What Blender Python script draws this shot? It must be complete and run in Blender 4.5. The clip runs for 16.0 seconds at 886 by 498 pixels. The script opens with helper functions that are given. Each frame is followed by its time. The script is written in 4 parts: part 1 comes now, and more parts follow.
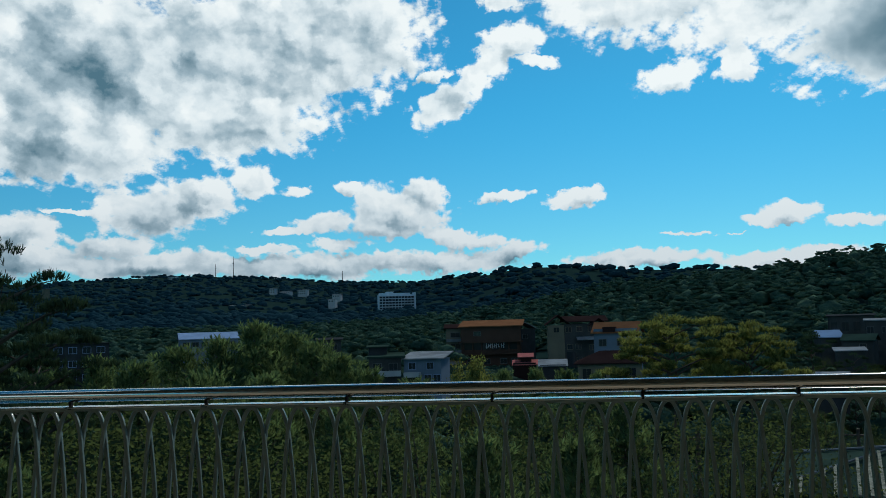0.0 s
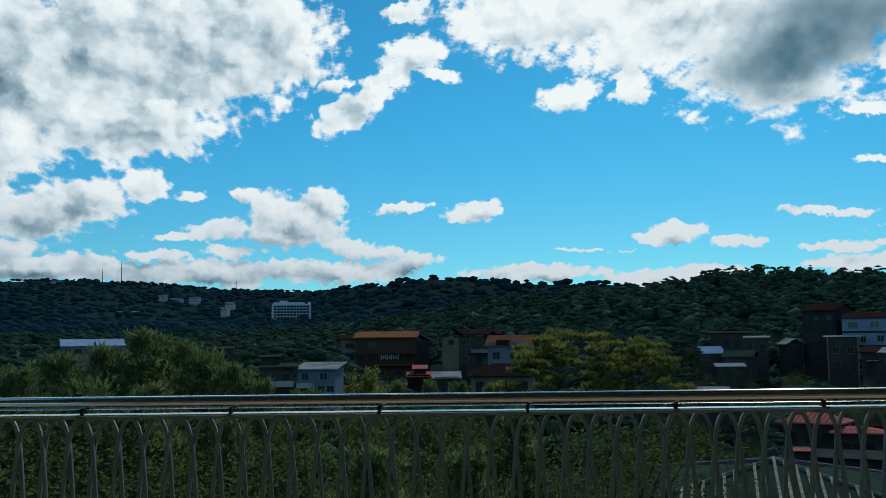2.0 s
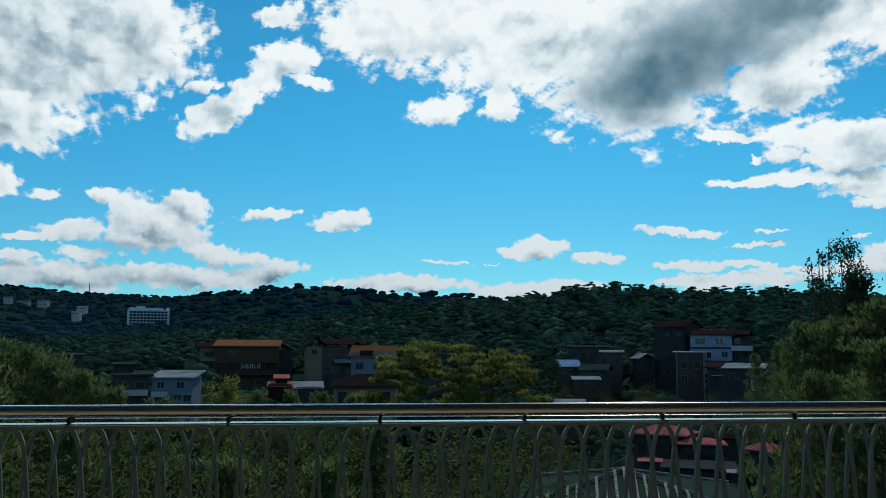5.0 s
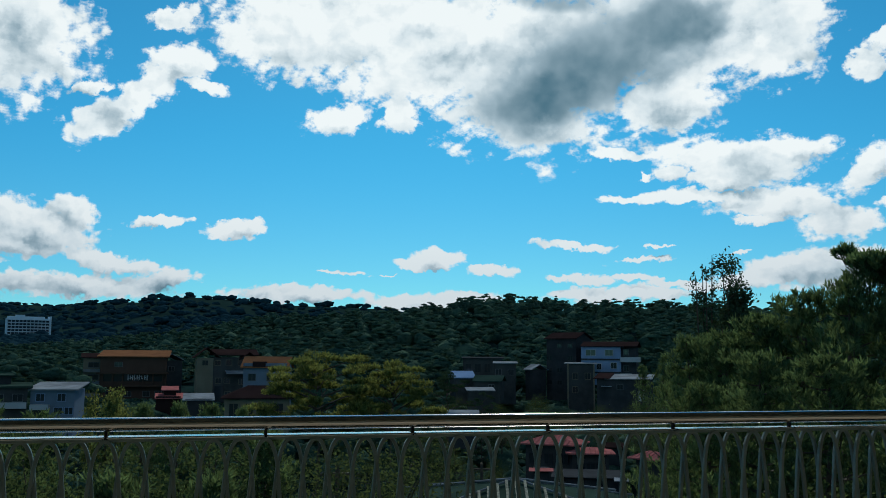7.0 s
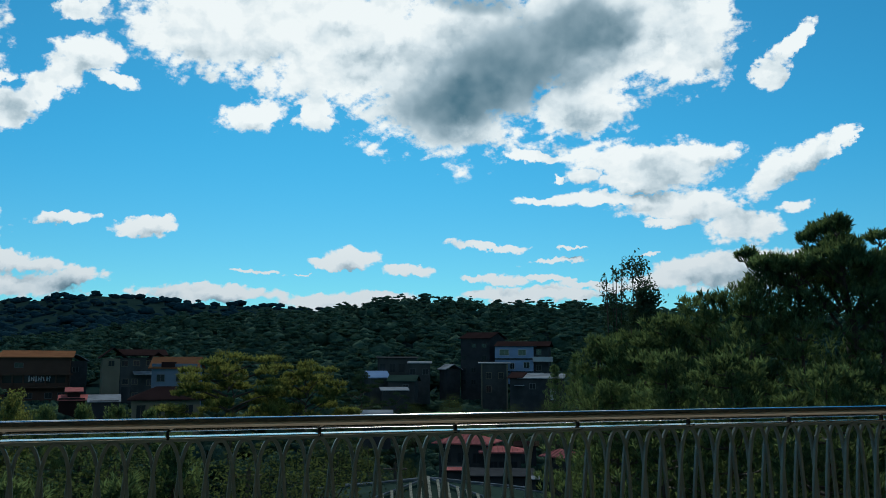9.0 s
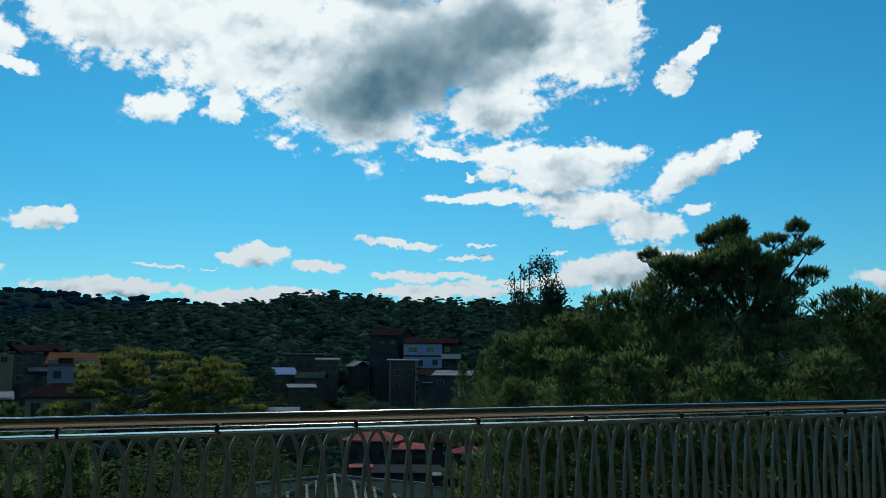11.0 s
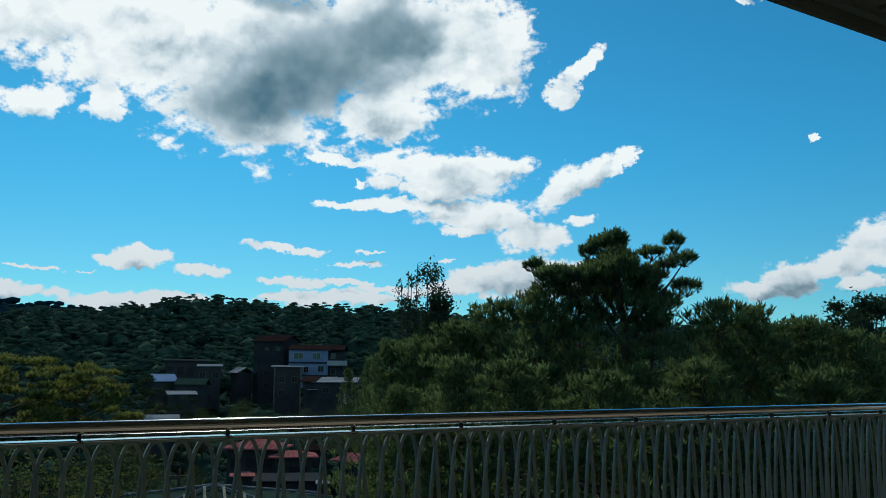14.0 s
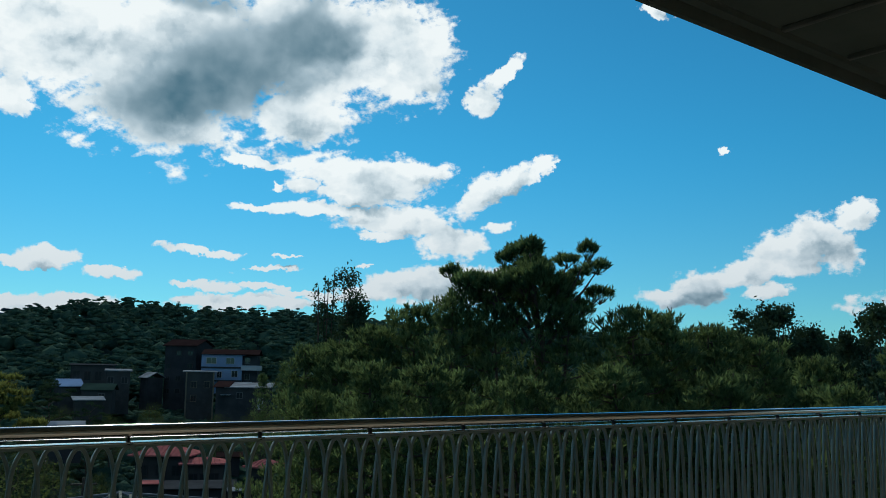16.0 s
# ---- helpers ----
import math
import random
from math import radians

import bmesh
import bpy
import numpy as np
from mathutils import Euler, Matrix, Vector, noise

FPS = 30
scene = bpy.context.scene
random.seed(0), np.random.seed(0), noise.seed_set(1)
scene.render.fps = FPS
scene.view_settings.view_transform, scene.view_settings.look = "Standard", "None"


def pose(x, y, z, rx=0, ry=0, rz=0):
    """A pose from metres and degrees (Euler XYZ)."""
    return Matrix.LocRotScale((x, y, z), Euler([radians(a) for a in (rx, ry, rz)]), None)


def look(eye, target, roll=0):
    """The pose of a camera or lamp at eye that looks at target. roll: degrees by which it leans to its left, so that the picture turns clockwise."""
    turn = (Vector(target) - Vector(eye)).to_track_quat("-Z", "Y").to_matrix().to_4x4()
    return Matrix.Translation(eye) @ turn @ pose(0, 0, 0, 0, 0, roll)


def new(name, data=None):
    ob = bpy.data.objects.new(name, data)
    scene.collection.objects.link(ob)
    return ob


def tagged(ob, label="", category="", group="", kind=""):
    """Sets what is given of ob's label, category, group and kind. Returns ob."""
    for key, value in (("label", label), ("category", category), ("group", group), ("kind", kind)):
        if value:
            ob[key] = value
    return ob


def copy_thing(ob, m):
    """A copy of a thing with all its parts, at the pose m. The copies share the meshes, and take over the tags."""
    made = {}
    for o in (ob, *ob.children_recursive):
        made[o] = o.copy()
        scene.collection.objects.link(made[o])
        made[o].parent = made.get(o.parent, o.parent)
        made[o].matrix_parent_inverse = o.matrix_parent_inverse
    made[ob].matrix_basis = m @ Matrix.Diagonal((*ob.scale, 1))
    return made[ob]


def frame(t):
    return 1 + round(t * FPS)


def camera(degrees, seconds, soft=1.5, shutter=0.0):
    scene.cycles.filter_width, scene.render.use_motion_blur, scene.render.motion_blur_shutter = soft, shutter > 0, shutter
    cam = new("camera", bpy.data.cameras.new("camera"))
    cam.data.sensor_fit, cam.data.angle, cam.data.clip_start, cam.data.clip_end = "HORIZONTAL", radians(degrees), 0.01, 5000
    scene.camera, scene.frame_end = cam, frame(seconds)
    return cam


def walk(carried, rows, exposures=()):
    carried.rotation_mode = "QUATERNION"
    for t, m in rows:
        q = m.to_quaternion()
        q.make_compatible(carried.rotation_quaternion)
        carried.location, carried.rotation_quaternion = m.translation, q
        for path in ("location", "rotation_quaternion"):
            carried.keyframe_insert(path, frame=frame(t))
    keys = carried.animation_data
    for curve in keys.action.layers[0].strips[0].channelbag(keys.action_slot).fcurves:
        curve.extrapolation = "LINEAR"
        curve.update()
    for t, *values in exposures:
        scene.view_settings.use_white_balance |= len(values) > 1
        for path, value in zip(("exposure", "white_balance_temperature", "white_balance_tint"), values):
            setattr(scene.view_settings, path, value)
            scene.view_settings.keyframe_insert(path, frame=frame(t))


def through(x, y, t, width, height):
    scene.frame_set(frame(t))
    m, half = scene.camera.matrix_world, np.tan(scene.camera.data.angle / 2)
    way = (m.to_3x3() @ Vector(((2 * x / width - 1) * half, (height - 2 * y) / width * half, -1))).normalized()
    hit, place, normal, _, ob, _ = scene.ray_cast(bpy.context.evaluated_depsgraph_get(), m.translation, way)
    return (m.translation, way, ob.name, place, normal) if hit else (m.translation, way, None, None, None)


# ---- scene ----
cam = camera(51.75, 16.0, soft=0.6)
EYE = 1.33
# t, x, y, z from the first eye, yaw, pitch, roll
ROWS = [
    (0.0, 0.0000, -0.0000, 0.0000, -0.000, 5.000, 1.559),
    (0.5, 0.0054, -0.0003, 0.0008, -1.745, 5.481, 1.266),
    (1.0, 0.0108, -0.0009, 0.0015, -3.503, 5.619, 0.938),
    (1.5, 0.0162, -0.0015, 0.0022, -4.940, 5.628, 0.796),
    (2.0, 0.0216, -0.0024, 0.0029, -6.538, 5.582, 0.646),
    (2.5, 0.0269, -0.0034, 0.0036, -7.963, 5.736, 0.583),
    (3.0, 0.0323, -0.0046, 0.0042, -9.169, 5.741, 0.232),
    (3.5, 0.0376, -0.0060, 0.0049, -10.663, 5.839, -0.049),
    (4.0, 0.0428, -0.0075, 0.0055, -11.999, 5.931, -0.193),
    (6.5, 0.0689, -0.0177, 0.0082, -19.930, 6.762, -0.284),
    (7.0, 0.0740, -0.0203, 0.0087, -21.512, 6.929, -0.340),
    (7.5, 0.0791, -0.0230, 0.0091, -23.145, 7.033, -0.302),
    (8.0, 0.0842, -0.0259, 0.0095, -24.339, 7.093, -0.266),
    (8.5, 0.0893, -0.0289, 0.0099, -25.488, 7.046, -0.224),
    (9.0, 0.0943, -0.0322, 0.0103, -26.824, 6.944, -0.210),
    (9.5, 0.0993, -0.0356, 0.0107, -28.276, 6.829, -0.168),
    (12.0, 0.1241, -0.0551, 0.0122, -35.096, 6.780, -0.603),
    (12.5, 0.1290, -0.0595, 0.0124, -36.287, 6.744, -0.663),
    (13.0, 0.1338, -0.0641, 0.0126, -37.343, 6.866, -0.683),
    (13.5, 0.1386, -0.0689, 0.0128, -38.399, 7.103, -0.530),
    (14.0, 0.1435, -0.0738, 0.0130, -39.554, 7.274, -0.601),
    (14.5, 0.1482, -0.0789, 0.0132, -40.795, 7.369, -0.737),
    (15.0, 0.1530, -0.0841, 0.0133, -42.043, 7.532, -0.978),
    (15.5, 0.1578, -0.0896, 0.0134, -43.230, 7.509, -0.943),
    (16.0, 0.1625, -0.0952, 0.0135, -44.739, 7.674, -0.768),
]
walk(cam, [(t, pose(x, y, EYE + z, 90 + pitch, roll, yaw)) for t, x, y, z, yaw, pitch, roll in ROWS],
     exposures=((0.0, 0.0, 6250, 4.5), (16.0, 0.0, 6250, 4.5)))

# ---- world, sun and exposure ----
SUN_AZ, SUN_EL = 22.0, 34.0
world = bpy.data.worlds.new("sky")
scene.world = world
world.use_nodes = True
wt = world.node_tree
wt.nodes.clear()


class Graph:
    """Short notation for node trees."""

    def __init__(self, tree):
        self.tree = tree

    def put(self, socket, value):
        if isinstance(value, bpy.types.NodeSocket):
            self.tree.links.new(value, socket)
        elif value is not None:
            socket.default_value = value

    def node(self, kind, *values, operation=None, interpolation_type=None, gradient_type=None):
        n = self.tree.nodes.new(kind)
        if operation:
            n.operation = operation
        if interpolation_type:
            n.interpolation_type = interpolation_type
        if gradient_type:
            n.gradient_type = gradient_type
        for i, value in enumerate(values):
            self.put(n.inputs[i], value)
        return n

    def math(self, operation, *values):
        return self.node("ShaderNodeMath", *values, operation=operation).outputs[0]

    def vmath(self, operation, *values):
        return self.node("ShaderNodeVectorMath", *values, operation=operation).outputs[0]

    def ramp(self, value, a, b, to_a=0.0, to_b=1.0):
        return self.node("ShaderNodeMapRange", value, a, b, to_a, to_b, interpolation_type="SMOOTHSTEP").outputs[0]

    def mix(self, factor, a, b, blend="MIX"):
        n = self.tree.nodes.new("ShaderNodeMix")
        n.data_type, n.blend_type = "RGBA", blend
        self.put(n.inputs[0], factor)
        self.put(n.inputs[6], a)
        self.put(n.inputs[7], b)
        return n.outputs[2]

    def noise(self, vector, scale, detail=4.0, rough=0.5, out=0):
        n = self.tree.nodes.new("ShaderNodeTexNoise")
        self.put(n.inputs["Vector"], vector)
        n.inputs["Scale"].default_value, n.inputs["Detail"].default_value, n.inputs["Roughness"].default_value = scale, detail, rough
        return n.outputs[out]


g = Graph(wt)
way = g.node("ShaderNodeTexCoord").outputs["Generated"]
sep = g.node("ShaderNodeSeparateXYZ", way).outputs
az = g.math("MULTIPLY", g.math("ARCTAN2", sep[0], sep[1]), 57.29578)
el = g.math("MULTIPLY", g.math("ARCSINE", sep[2]), 57.29578)
place = g.node("ShaderNodeCombineXYZ", az, el, 0.0).outputs[0]

sky = wt.nodes.new("ShaderNodeTexSky")
sky.sky_type, sky.sun_disc = "NISHITA", False
sky.sun_elevation, sky.sun_rotation = radians(SUN_EL), radians(SUN_AZ)
sky.altitude, sky.air_density, sky.dust_density, sky.ozone_density = 1400, 1.0, 0.3, 2.0
SKY_STRENGTH = 0.0765
tint = g.mix(g.ramp(el, 2.0, 15.0), (0.38, 0.88, 1.0, 1), (0.24, 0.985, 1.16, 1))
plain = g.mix(1.0, g.vmath("MULTIPLY", sky.outputs[0], (SKY_STRENGTH,) * 3), tint, "MULTIPLY")

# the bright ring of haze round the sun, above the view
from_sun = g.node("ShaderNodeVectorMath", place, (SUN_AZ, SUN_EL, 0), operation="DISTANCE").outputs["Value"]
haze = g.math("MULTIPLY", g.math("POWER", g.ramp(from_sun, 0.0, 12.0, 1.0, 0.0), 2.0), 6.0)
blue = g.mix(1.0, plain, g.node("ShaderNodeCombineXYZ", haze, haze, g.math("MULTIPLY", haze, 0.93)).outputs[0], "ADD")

# ragged places: the coordinates of the clouds, stirred at two scales
stir = g.vmath("SUBTRACT", g.noise(place, 0.28, 3.0, 0.5, 1), (0.5, 0.5, 0.5))
stir2 = g.vmath("SUBTRACT", g.noise(place, 1.3, 4.0, 0.6, 1), (0.5, 0.5, 0.5))
ragged = g.vmath("ADD", g.vmath("ADD", place, g.vmath("MULTIPLY", stir, (2.2, 1.2, 0))), g.vmath("MULTIPLY", stir2, (1.55, 0.95, 0)))


def blobs(rows, reach, soft=0.12, smooth=place):
    """The union of soft ellipses: (azimuth, elevation, half width, half height, turn) in degrees."""
    field = None
    for a, e, w, h, *turn in rows:
        m = wt.nodes.new("ShaderNodeMapping")
        m.vector_type = "TEXTURE"
        wt.links.new(smooth, m.inputs[0])
        m.inputs[1].default_value = (a, e, 0)
        m.inputs[2].default_value = (0, 0, radians(turn[0] if turn else 0))
        m.inputs[3].default_value = (w * reach, h * reach, 1)
        q = g.node("ShaderNodeTexGradient", m.outputs[0], gradient_type="SPHERICAL").outputs[1]
        field = q if field is None else g.math("SMOOTH_MAX", field, q, soft)
    return field


WEST = [(-16, 25, 16, 6), (-21.6, 15.6, 12.6, 6.6), (-11.6, 17.2, 9.6, 5.0), (-5.2, 18.6, 5.6, 4.2), (-23.5, 11.2, 9.0, 2.6), (-12.6, 13.4, 6.0, 2.8),
        (-17.7, 7.6, 3.3, 2.0), (-14.4, 8.5, 2.2, 1.6), (-11.7, 9.3, 1.7, 0.9), (-24.5, 5.9, 2.0, 1.4)]
STREAK = [(0.4, 14.0, 2.2, 1.28, 20), (2.4, 15.6, 1.42, 1.21, 40), (4.9, 17.6, 2.34, 1.21, 10), (6.4, 16.4, 1.63, 0.43, -10), (-0.4, 15.6, 1.28, 0.43, 15),
          (4.6, 20.1, 1.35, 0.71, 30), (3.7, 16.6, 1.42, 0.92)]
PUFFS = [(-4.0, 8.1, 1.56, 1.42), (-2.5, 7.3, 3.26, 1.42), (-0.9, 8.3, 1.28, 1.35), (-3.2, 6.5, 3.05, 0.78), (1.0, 5.7, 2.77, 0.64, -12),
         (4.0, 8.3, 1.84, 0.43, 6), (4.5, 8.5, 0.92, 0.35), (8.8, 7.9, 2.06, 0.57), (9.5, 8.2, 0.92, 0.43), (-5.7, 8.9, 1.21, 0.5), (-7.1, 6.8, 1.77, 0.85),
         (-8.8, 6.3, 2.48, 0.25), (-8.8, 8.9, 0.92, 0.35), (-5.3, 9.0, 0.99, 0.5), (-22.3, 7.3, 2.34, 0.21), (-14.3, 8.5, 2.13, 0.78, 10),
         (-11.5, 9.2, 1.56, 0.71, 20), (-10.9, 5.2, 2.48, 0.28, -4), (-24.1, 6.2, 1.63, 0.99)]
BANK = [(-25, 4.4, 5, 0.9), (-16.7, 4.3, 8.5, 0.9), (-7.9, 4.1, 7.7, 0.8), (-0.2, 4.1, 5.7, 0.8), (4.6, 4.7, 2.2, 0.7, 15), (12.1, 3.9, 4.6, 0.55),
        (19.5, 3.5, 3.5, 0.55), (22.8, 4.0, 3.2, 0.5), (32.0, 4.1, 5.5, 0.5), (37.3, 4.6, 2.0, 0.4), (-19.6, 5.4, 2.8, 0.8), (-6.5, 5.3, 1.7, 0.4)]
MIDDLE = [(13.2, 20.2, 6.6, 3.0), (20.6, 19.6, 7.0, 3.9), (27.5, 18.4, 7.6, 5.2), (36.4, 19.8, 6.4, 3.8), (41.6, 19.6, 3.4, 3.2), (27.8, 14.5, 4.0, 1.6),
          (22, 27, 14, 5), (36, 26, 8, 4.5), (15.0, 14.9, 2.2, 0.9, 15), (18.6, 15.2, 1.3, 1.2), (35.2, 15.6, 3.6, 1.7)]
SHELF = [(50.4, 12.4, 1.42, 0.53, 38), (38.7, 10.9, 3.19, 0.57, -4), (43.2, 9.2, 2.13, 0.92, -8),
         (39.7, 12.1, 5.67, 1.42, -3), (42.6, 12.5, 2.84, 0.64, -6), (32.8, 12.6, 1.99, 0.35, -6), (35.8, 11.4, 1.77, 0.64), (34.5, 10.0, 3.19, 0.32),
         (37.3, 10.0, 4.26, 0.5), (41.2, 9.6, 4.26, 1.06), (40.2, 8.5, 1.77, 0.32), (44.8, 8.2, 2.13, 1.21), (47.0, 10.9, 1.84, 1.21, 40),
         (48.8, 11.9, 1.56, 0.85, 25), (51.1, 12.6, 0.8, 0.36, 45), (48.2, 8.9, 0.99, 0.39), (33.9, 11.3, 0.64, 0.32)]
SPECKS = [(47.0, 17.0, 1.42, 0.99, 55), (48.4, 18.4, 1.56, 0.57, 40), (61.7, 13.5, 0.34, 0.22, 50), (29.8, 7.1, 2.62, 0.32, -3), (29.3, 7.2, 1.42, 0.25),
          (34.1, 6.1, 1.99, 0.21), (30.6, 5.0, 1.77, 0.43), (28.9, 5.1, 1.28, 0.21), (33.5, 5.1, 1.77, 0.25, -6), (36.2, 4.7, 1.77, 0.28),
          (39.8, 6.6, 0.5, 0.18), (21.0, 6.4, 1.63, 0.71), (20.4, 6.0, 2.34, 0.43), (24.4, 5.6, 1.91, 0.35), (58.3, 21.8, 1.06, 0.43, -20),
          (15.0, 5.4, 1.7, 0.14), (18.2, 5.2, 0.92, 0.07), (34.8, 6.9, 0.92, 0.11)]
EAST = [(69.2, 9.2, 1.06, 0.92, 30), (66.9, 8.1, 1.84, 1.42), (68.4, 7.4, 1.42, 1.28), (65.4, 7.2, 2.13, 1.35), (63.1, 6.2, 2.13, 0.92, 15),
        (60.3, 5.2, 1.77, 1.06), (58.5, 4.6, 2.13, 0.64), (64.3, 4.9, 1.28, 0.57), (41.7, 5.5, 2.13, 0.92), (44.5, 5.4, 3.9, 1.28), (47.0, 5.6, 2.48, 0.99),
        (39.6, 4.8, 1.77, 0.57), (73, 4.0, 4, 1.2)]
GREY = [(-7.7, 16.6, 3.8, 3.4), (-20.9, 15.6, 6.0, 3.4), (-24.5, 11.1, 5.5, 2.3), (-12.0, 12.0, 2.6, 1.5), (-16.1, 18.0, 2.3, 1.4), (-14.4, 7.3, 1.7, 0.9),
        (-3.0, 6.7, 2.1, 1.0), (44.3, 4.6, 3.4, 0.8), (67.0, 7.0, 1.8, 1.0), (60.6, 4.6, 2.3, 0.7), (-17, 7, 2, 0.8), (-21, 4.3, 9, 1.2), (-6, 4.2, 9, 1.0), (7, 3.6, 6, 0.7)]
DEEP = [(30.6, 17.9, 7.2, 3.2, 18), (27.8, 15.8, 3.6, 1.9), (35.2, 20.4, 3.8, 2.1), (29.0, 22.0, 2.8, 1.1)]



def banks(where):
    """All the clouds of the view, as one field."""
    made = blobs(WEST, 1.42, smooth=where)
    for rows, reach in ((STREAK, 1.5), (PUFFS, 1.5), (BANK, 1.5), (MIDDLE, 1.6), (SHELF, 1.5), (SPECKS, 1.42), (EAST, 1.55)):
        made = g.math("SMOOTH_MAX", made, blobs(rows, reach, 0.06, where), 0.06)
    return made


field = banks(ragged)
to_sun = g.vmath("NORMALIZE", g.vmath("SUBTRACT", (SUN_AZ, SUN_EL, 0), place))
lee_side = g.math("SUBTRACT", banks(g.vmath("ADD", ragged, g.vmath("MULTIPLY", to_sun, (0.75, 0.75, 0)))), field)
# the rest of the sky, to the sides and behind: scattered clouds
rest = g.ramp(g.noise(way, 2.6, 3.0, 0.5), 0.48, 0.66, 0.0, 0.62)
side = g.math("MULTIPLY", g.ramp(g.math("ABSOLUTE", g.math("SUBTRACT", az, 23.0)), 58.0, 75.0), g.ramp(el, 2.0, 10.0))
above = g.ramp(el, 26.0, 36.0)
field = g.math("MAXIMUM", field, g.math("MULTIPLY", rest, g.math("MAXIMUM", side, above)))
# fine structure, and its relief towards the sun
glare = g.ramp(from_sun, 9.0, 30.0, 1.0, 0.0)


def puffs(where):
    where = g.vmath("MULTIPLY", where, (1.0, 1.35, 0))
    big = g.noise(where, 0.42, 10.0, 0.52)
    small = g.noise(where, 1.7, 8.0, 0.55)
    return g.math("ADD", g.math("MULTIPLY", g.math("SUBTRACT", big, 0.5), 1.25), g.math("MULTIPLY", g.math("SUBTRACT", small, 0.5), 0.62))


grain = puffs(place)
lee = puffs(g.vmath("ADD", place, g.vmath("MULTIPLY", to_sun, (0.42, 0.42, 0))))
shape = g.vmath("MULTIPLY", ragged, (1.0, 1.3, 0))
round_ = g.noise(shape, 0.30, 3.0, 0.45)
round_lee = g.noise(g.vmath("ADD", shape, g.vmath("MULTIPLY", to_sun, (1.1, 1.1, 0))), 0.30, 3.0, 0.45)
relief = g.math("ADD", g.math("MULTIPLY", g.math("SUBTRACT", grain, lee), 0.26), g.math("MULTIPLY", g.math("SUBTRACT", round_, round_lee), 1.45))
dense = g.math("ADD", field, g.math("MULTIPLY", grain, g.math("MULTIPLY", g.ramp(field, 0.0, 0.22), g.ramp(field, 0.4, 0.75, 1.0, 0.35))))
cover = g.ramp(dense, 0.27, 0.52)
body = g.math("ADD", field, g.math("MULTIPLY", g.math("SUBTRACT", g.noise(place, 0.42, 2.0, 0.5), 0.5), 0.8))
thick = g.ramp(body, 0.35, 1.0)
wild = g.vmath("ADD", ragged, g.vmath("MULTIPLY", stir, (2.5, 1.8, 0)))
grey = g.math("MULTIPLY", blobs(GREY, 2.0, 0.25, wild), g.ramp(g.noise(wild, 0.28, 3.0, 0.5), 0.3, 0.7, 0.5, 1.2))
deep = g.ramp(g.math("ADD", blobs(DEEP, 1.65, 0.25, g.vmath("ADD", place, g.vmath("MULTIPLY", stir, (5.0, 3.2, 0)))), g.math("MULTIPLY", grain, 0.05)), 0.02, 0.8)
shade = g.math("ADD", g.math("MULTIPLY", thick, 0.26), g.math("MULTIPLY", g.math("MULTIPLY", grey, 0.48), g.ramp(body, 0.2, 0.6)))
shade = g.math("ADD", shade, g.math("MULTIPLY", g.math("MULTIPLY", deep, 0.73), g.ramp(body, 0.15, 0.5)))
shade = g.math("SUBTRACT", shade, g.math("MULTIPLY", g.math("MULTIPLY", relief, 1.2), g.math("SUBTRACT", 1.0, g.math("MULTIPLY", deep, 0.92))))
shade = g.math("SUBTRACT", shade, g.math("MULTIPLY", glare, 0.16))
shade = g.math("ADD", shade, g.math("MULTIPLY", lee_side, 0.75))
tone = wt.nodes.new("ShaderNodeValToRGB")
tone.color_ramp.interpolation = "LINEAR"
tone.color_ramp.elements.new(0.28)
tone.color_ramp.elements.new(0.62)
for k, (at_, c) in enumerate(((0.0, (0.92, 0.93, 0.93)), (0.28, (0.73, 0.785, 0.82)), (0.62, (0.37, 0.465, 0.53)), (1.0, (0.085, 0.17, 0.225)))):
    tone.color_ramp.elements[k].position = at_
    tone.color_ramp.elements[k].color = (*c, 1)
wt.links.new(shade, tone.inputs[0])
low_haze = g.mix(g.ramp(el, 2.0, 13.0), (0.70, 0.73, 0.77, 1), (1, 1, 1, 1))
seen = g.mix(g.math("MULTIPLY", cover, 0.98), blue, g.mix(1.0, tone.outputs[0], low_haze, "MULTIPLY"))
out = g.node("ShaderNodeOutputWorld")
wt.links.new(g.node("ShaderNodeBackground", seen, 1.0).outputs[0], out.inputs[0])

sun = new("sun", bpy.data.lights.new("sun", "SUN"))
sun.data.energy, sun.data.angle, sun.data.color = 2.6, radians(0.6), (1.0, 0.95, 0.86)
sa, se = radians(SUN_AZ), radians(SUN_EL)
sun.matrix_world = look((60 * math.sin(sa), 60 * math.cos(sa), 60), (0, 0, 60 - 60 * math.tan(se)))

# ---- materials ----
def material(name, rough=0.7, metal=0.0):
    m = bpy.data.materials.new(name)
    m.use_nodes = True
    t = m.node_tree
    b = t.nodes["Principled BSDF"]
    b.inputs["Roughness"].default_value, b.inputs["Metallic"].default_value = rough, metal
    return m, Graph(t), b


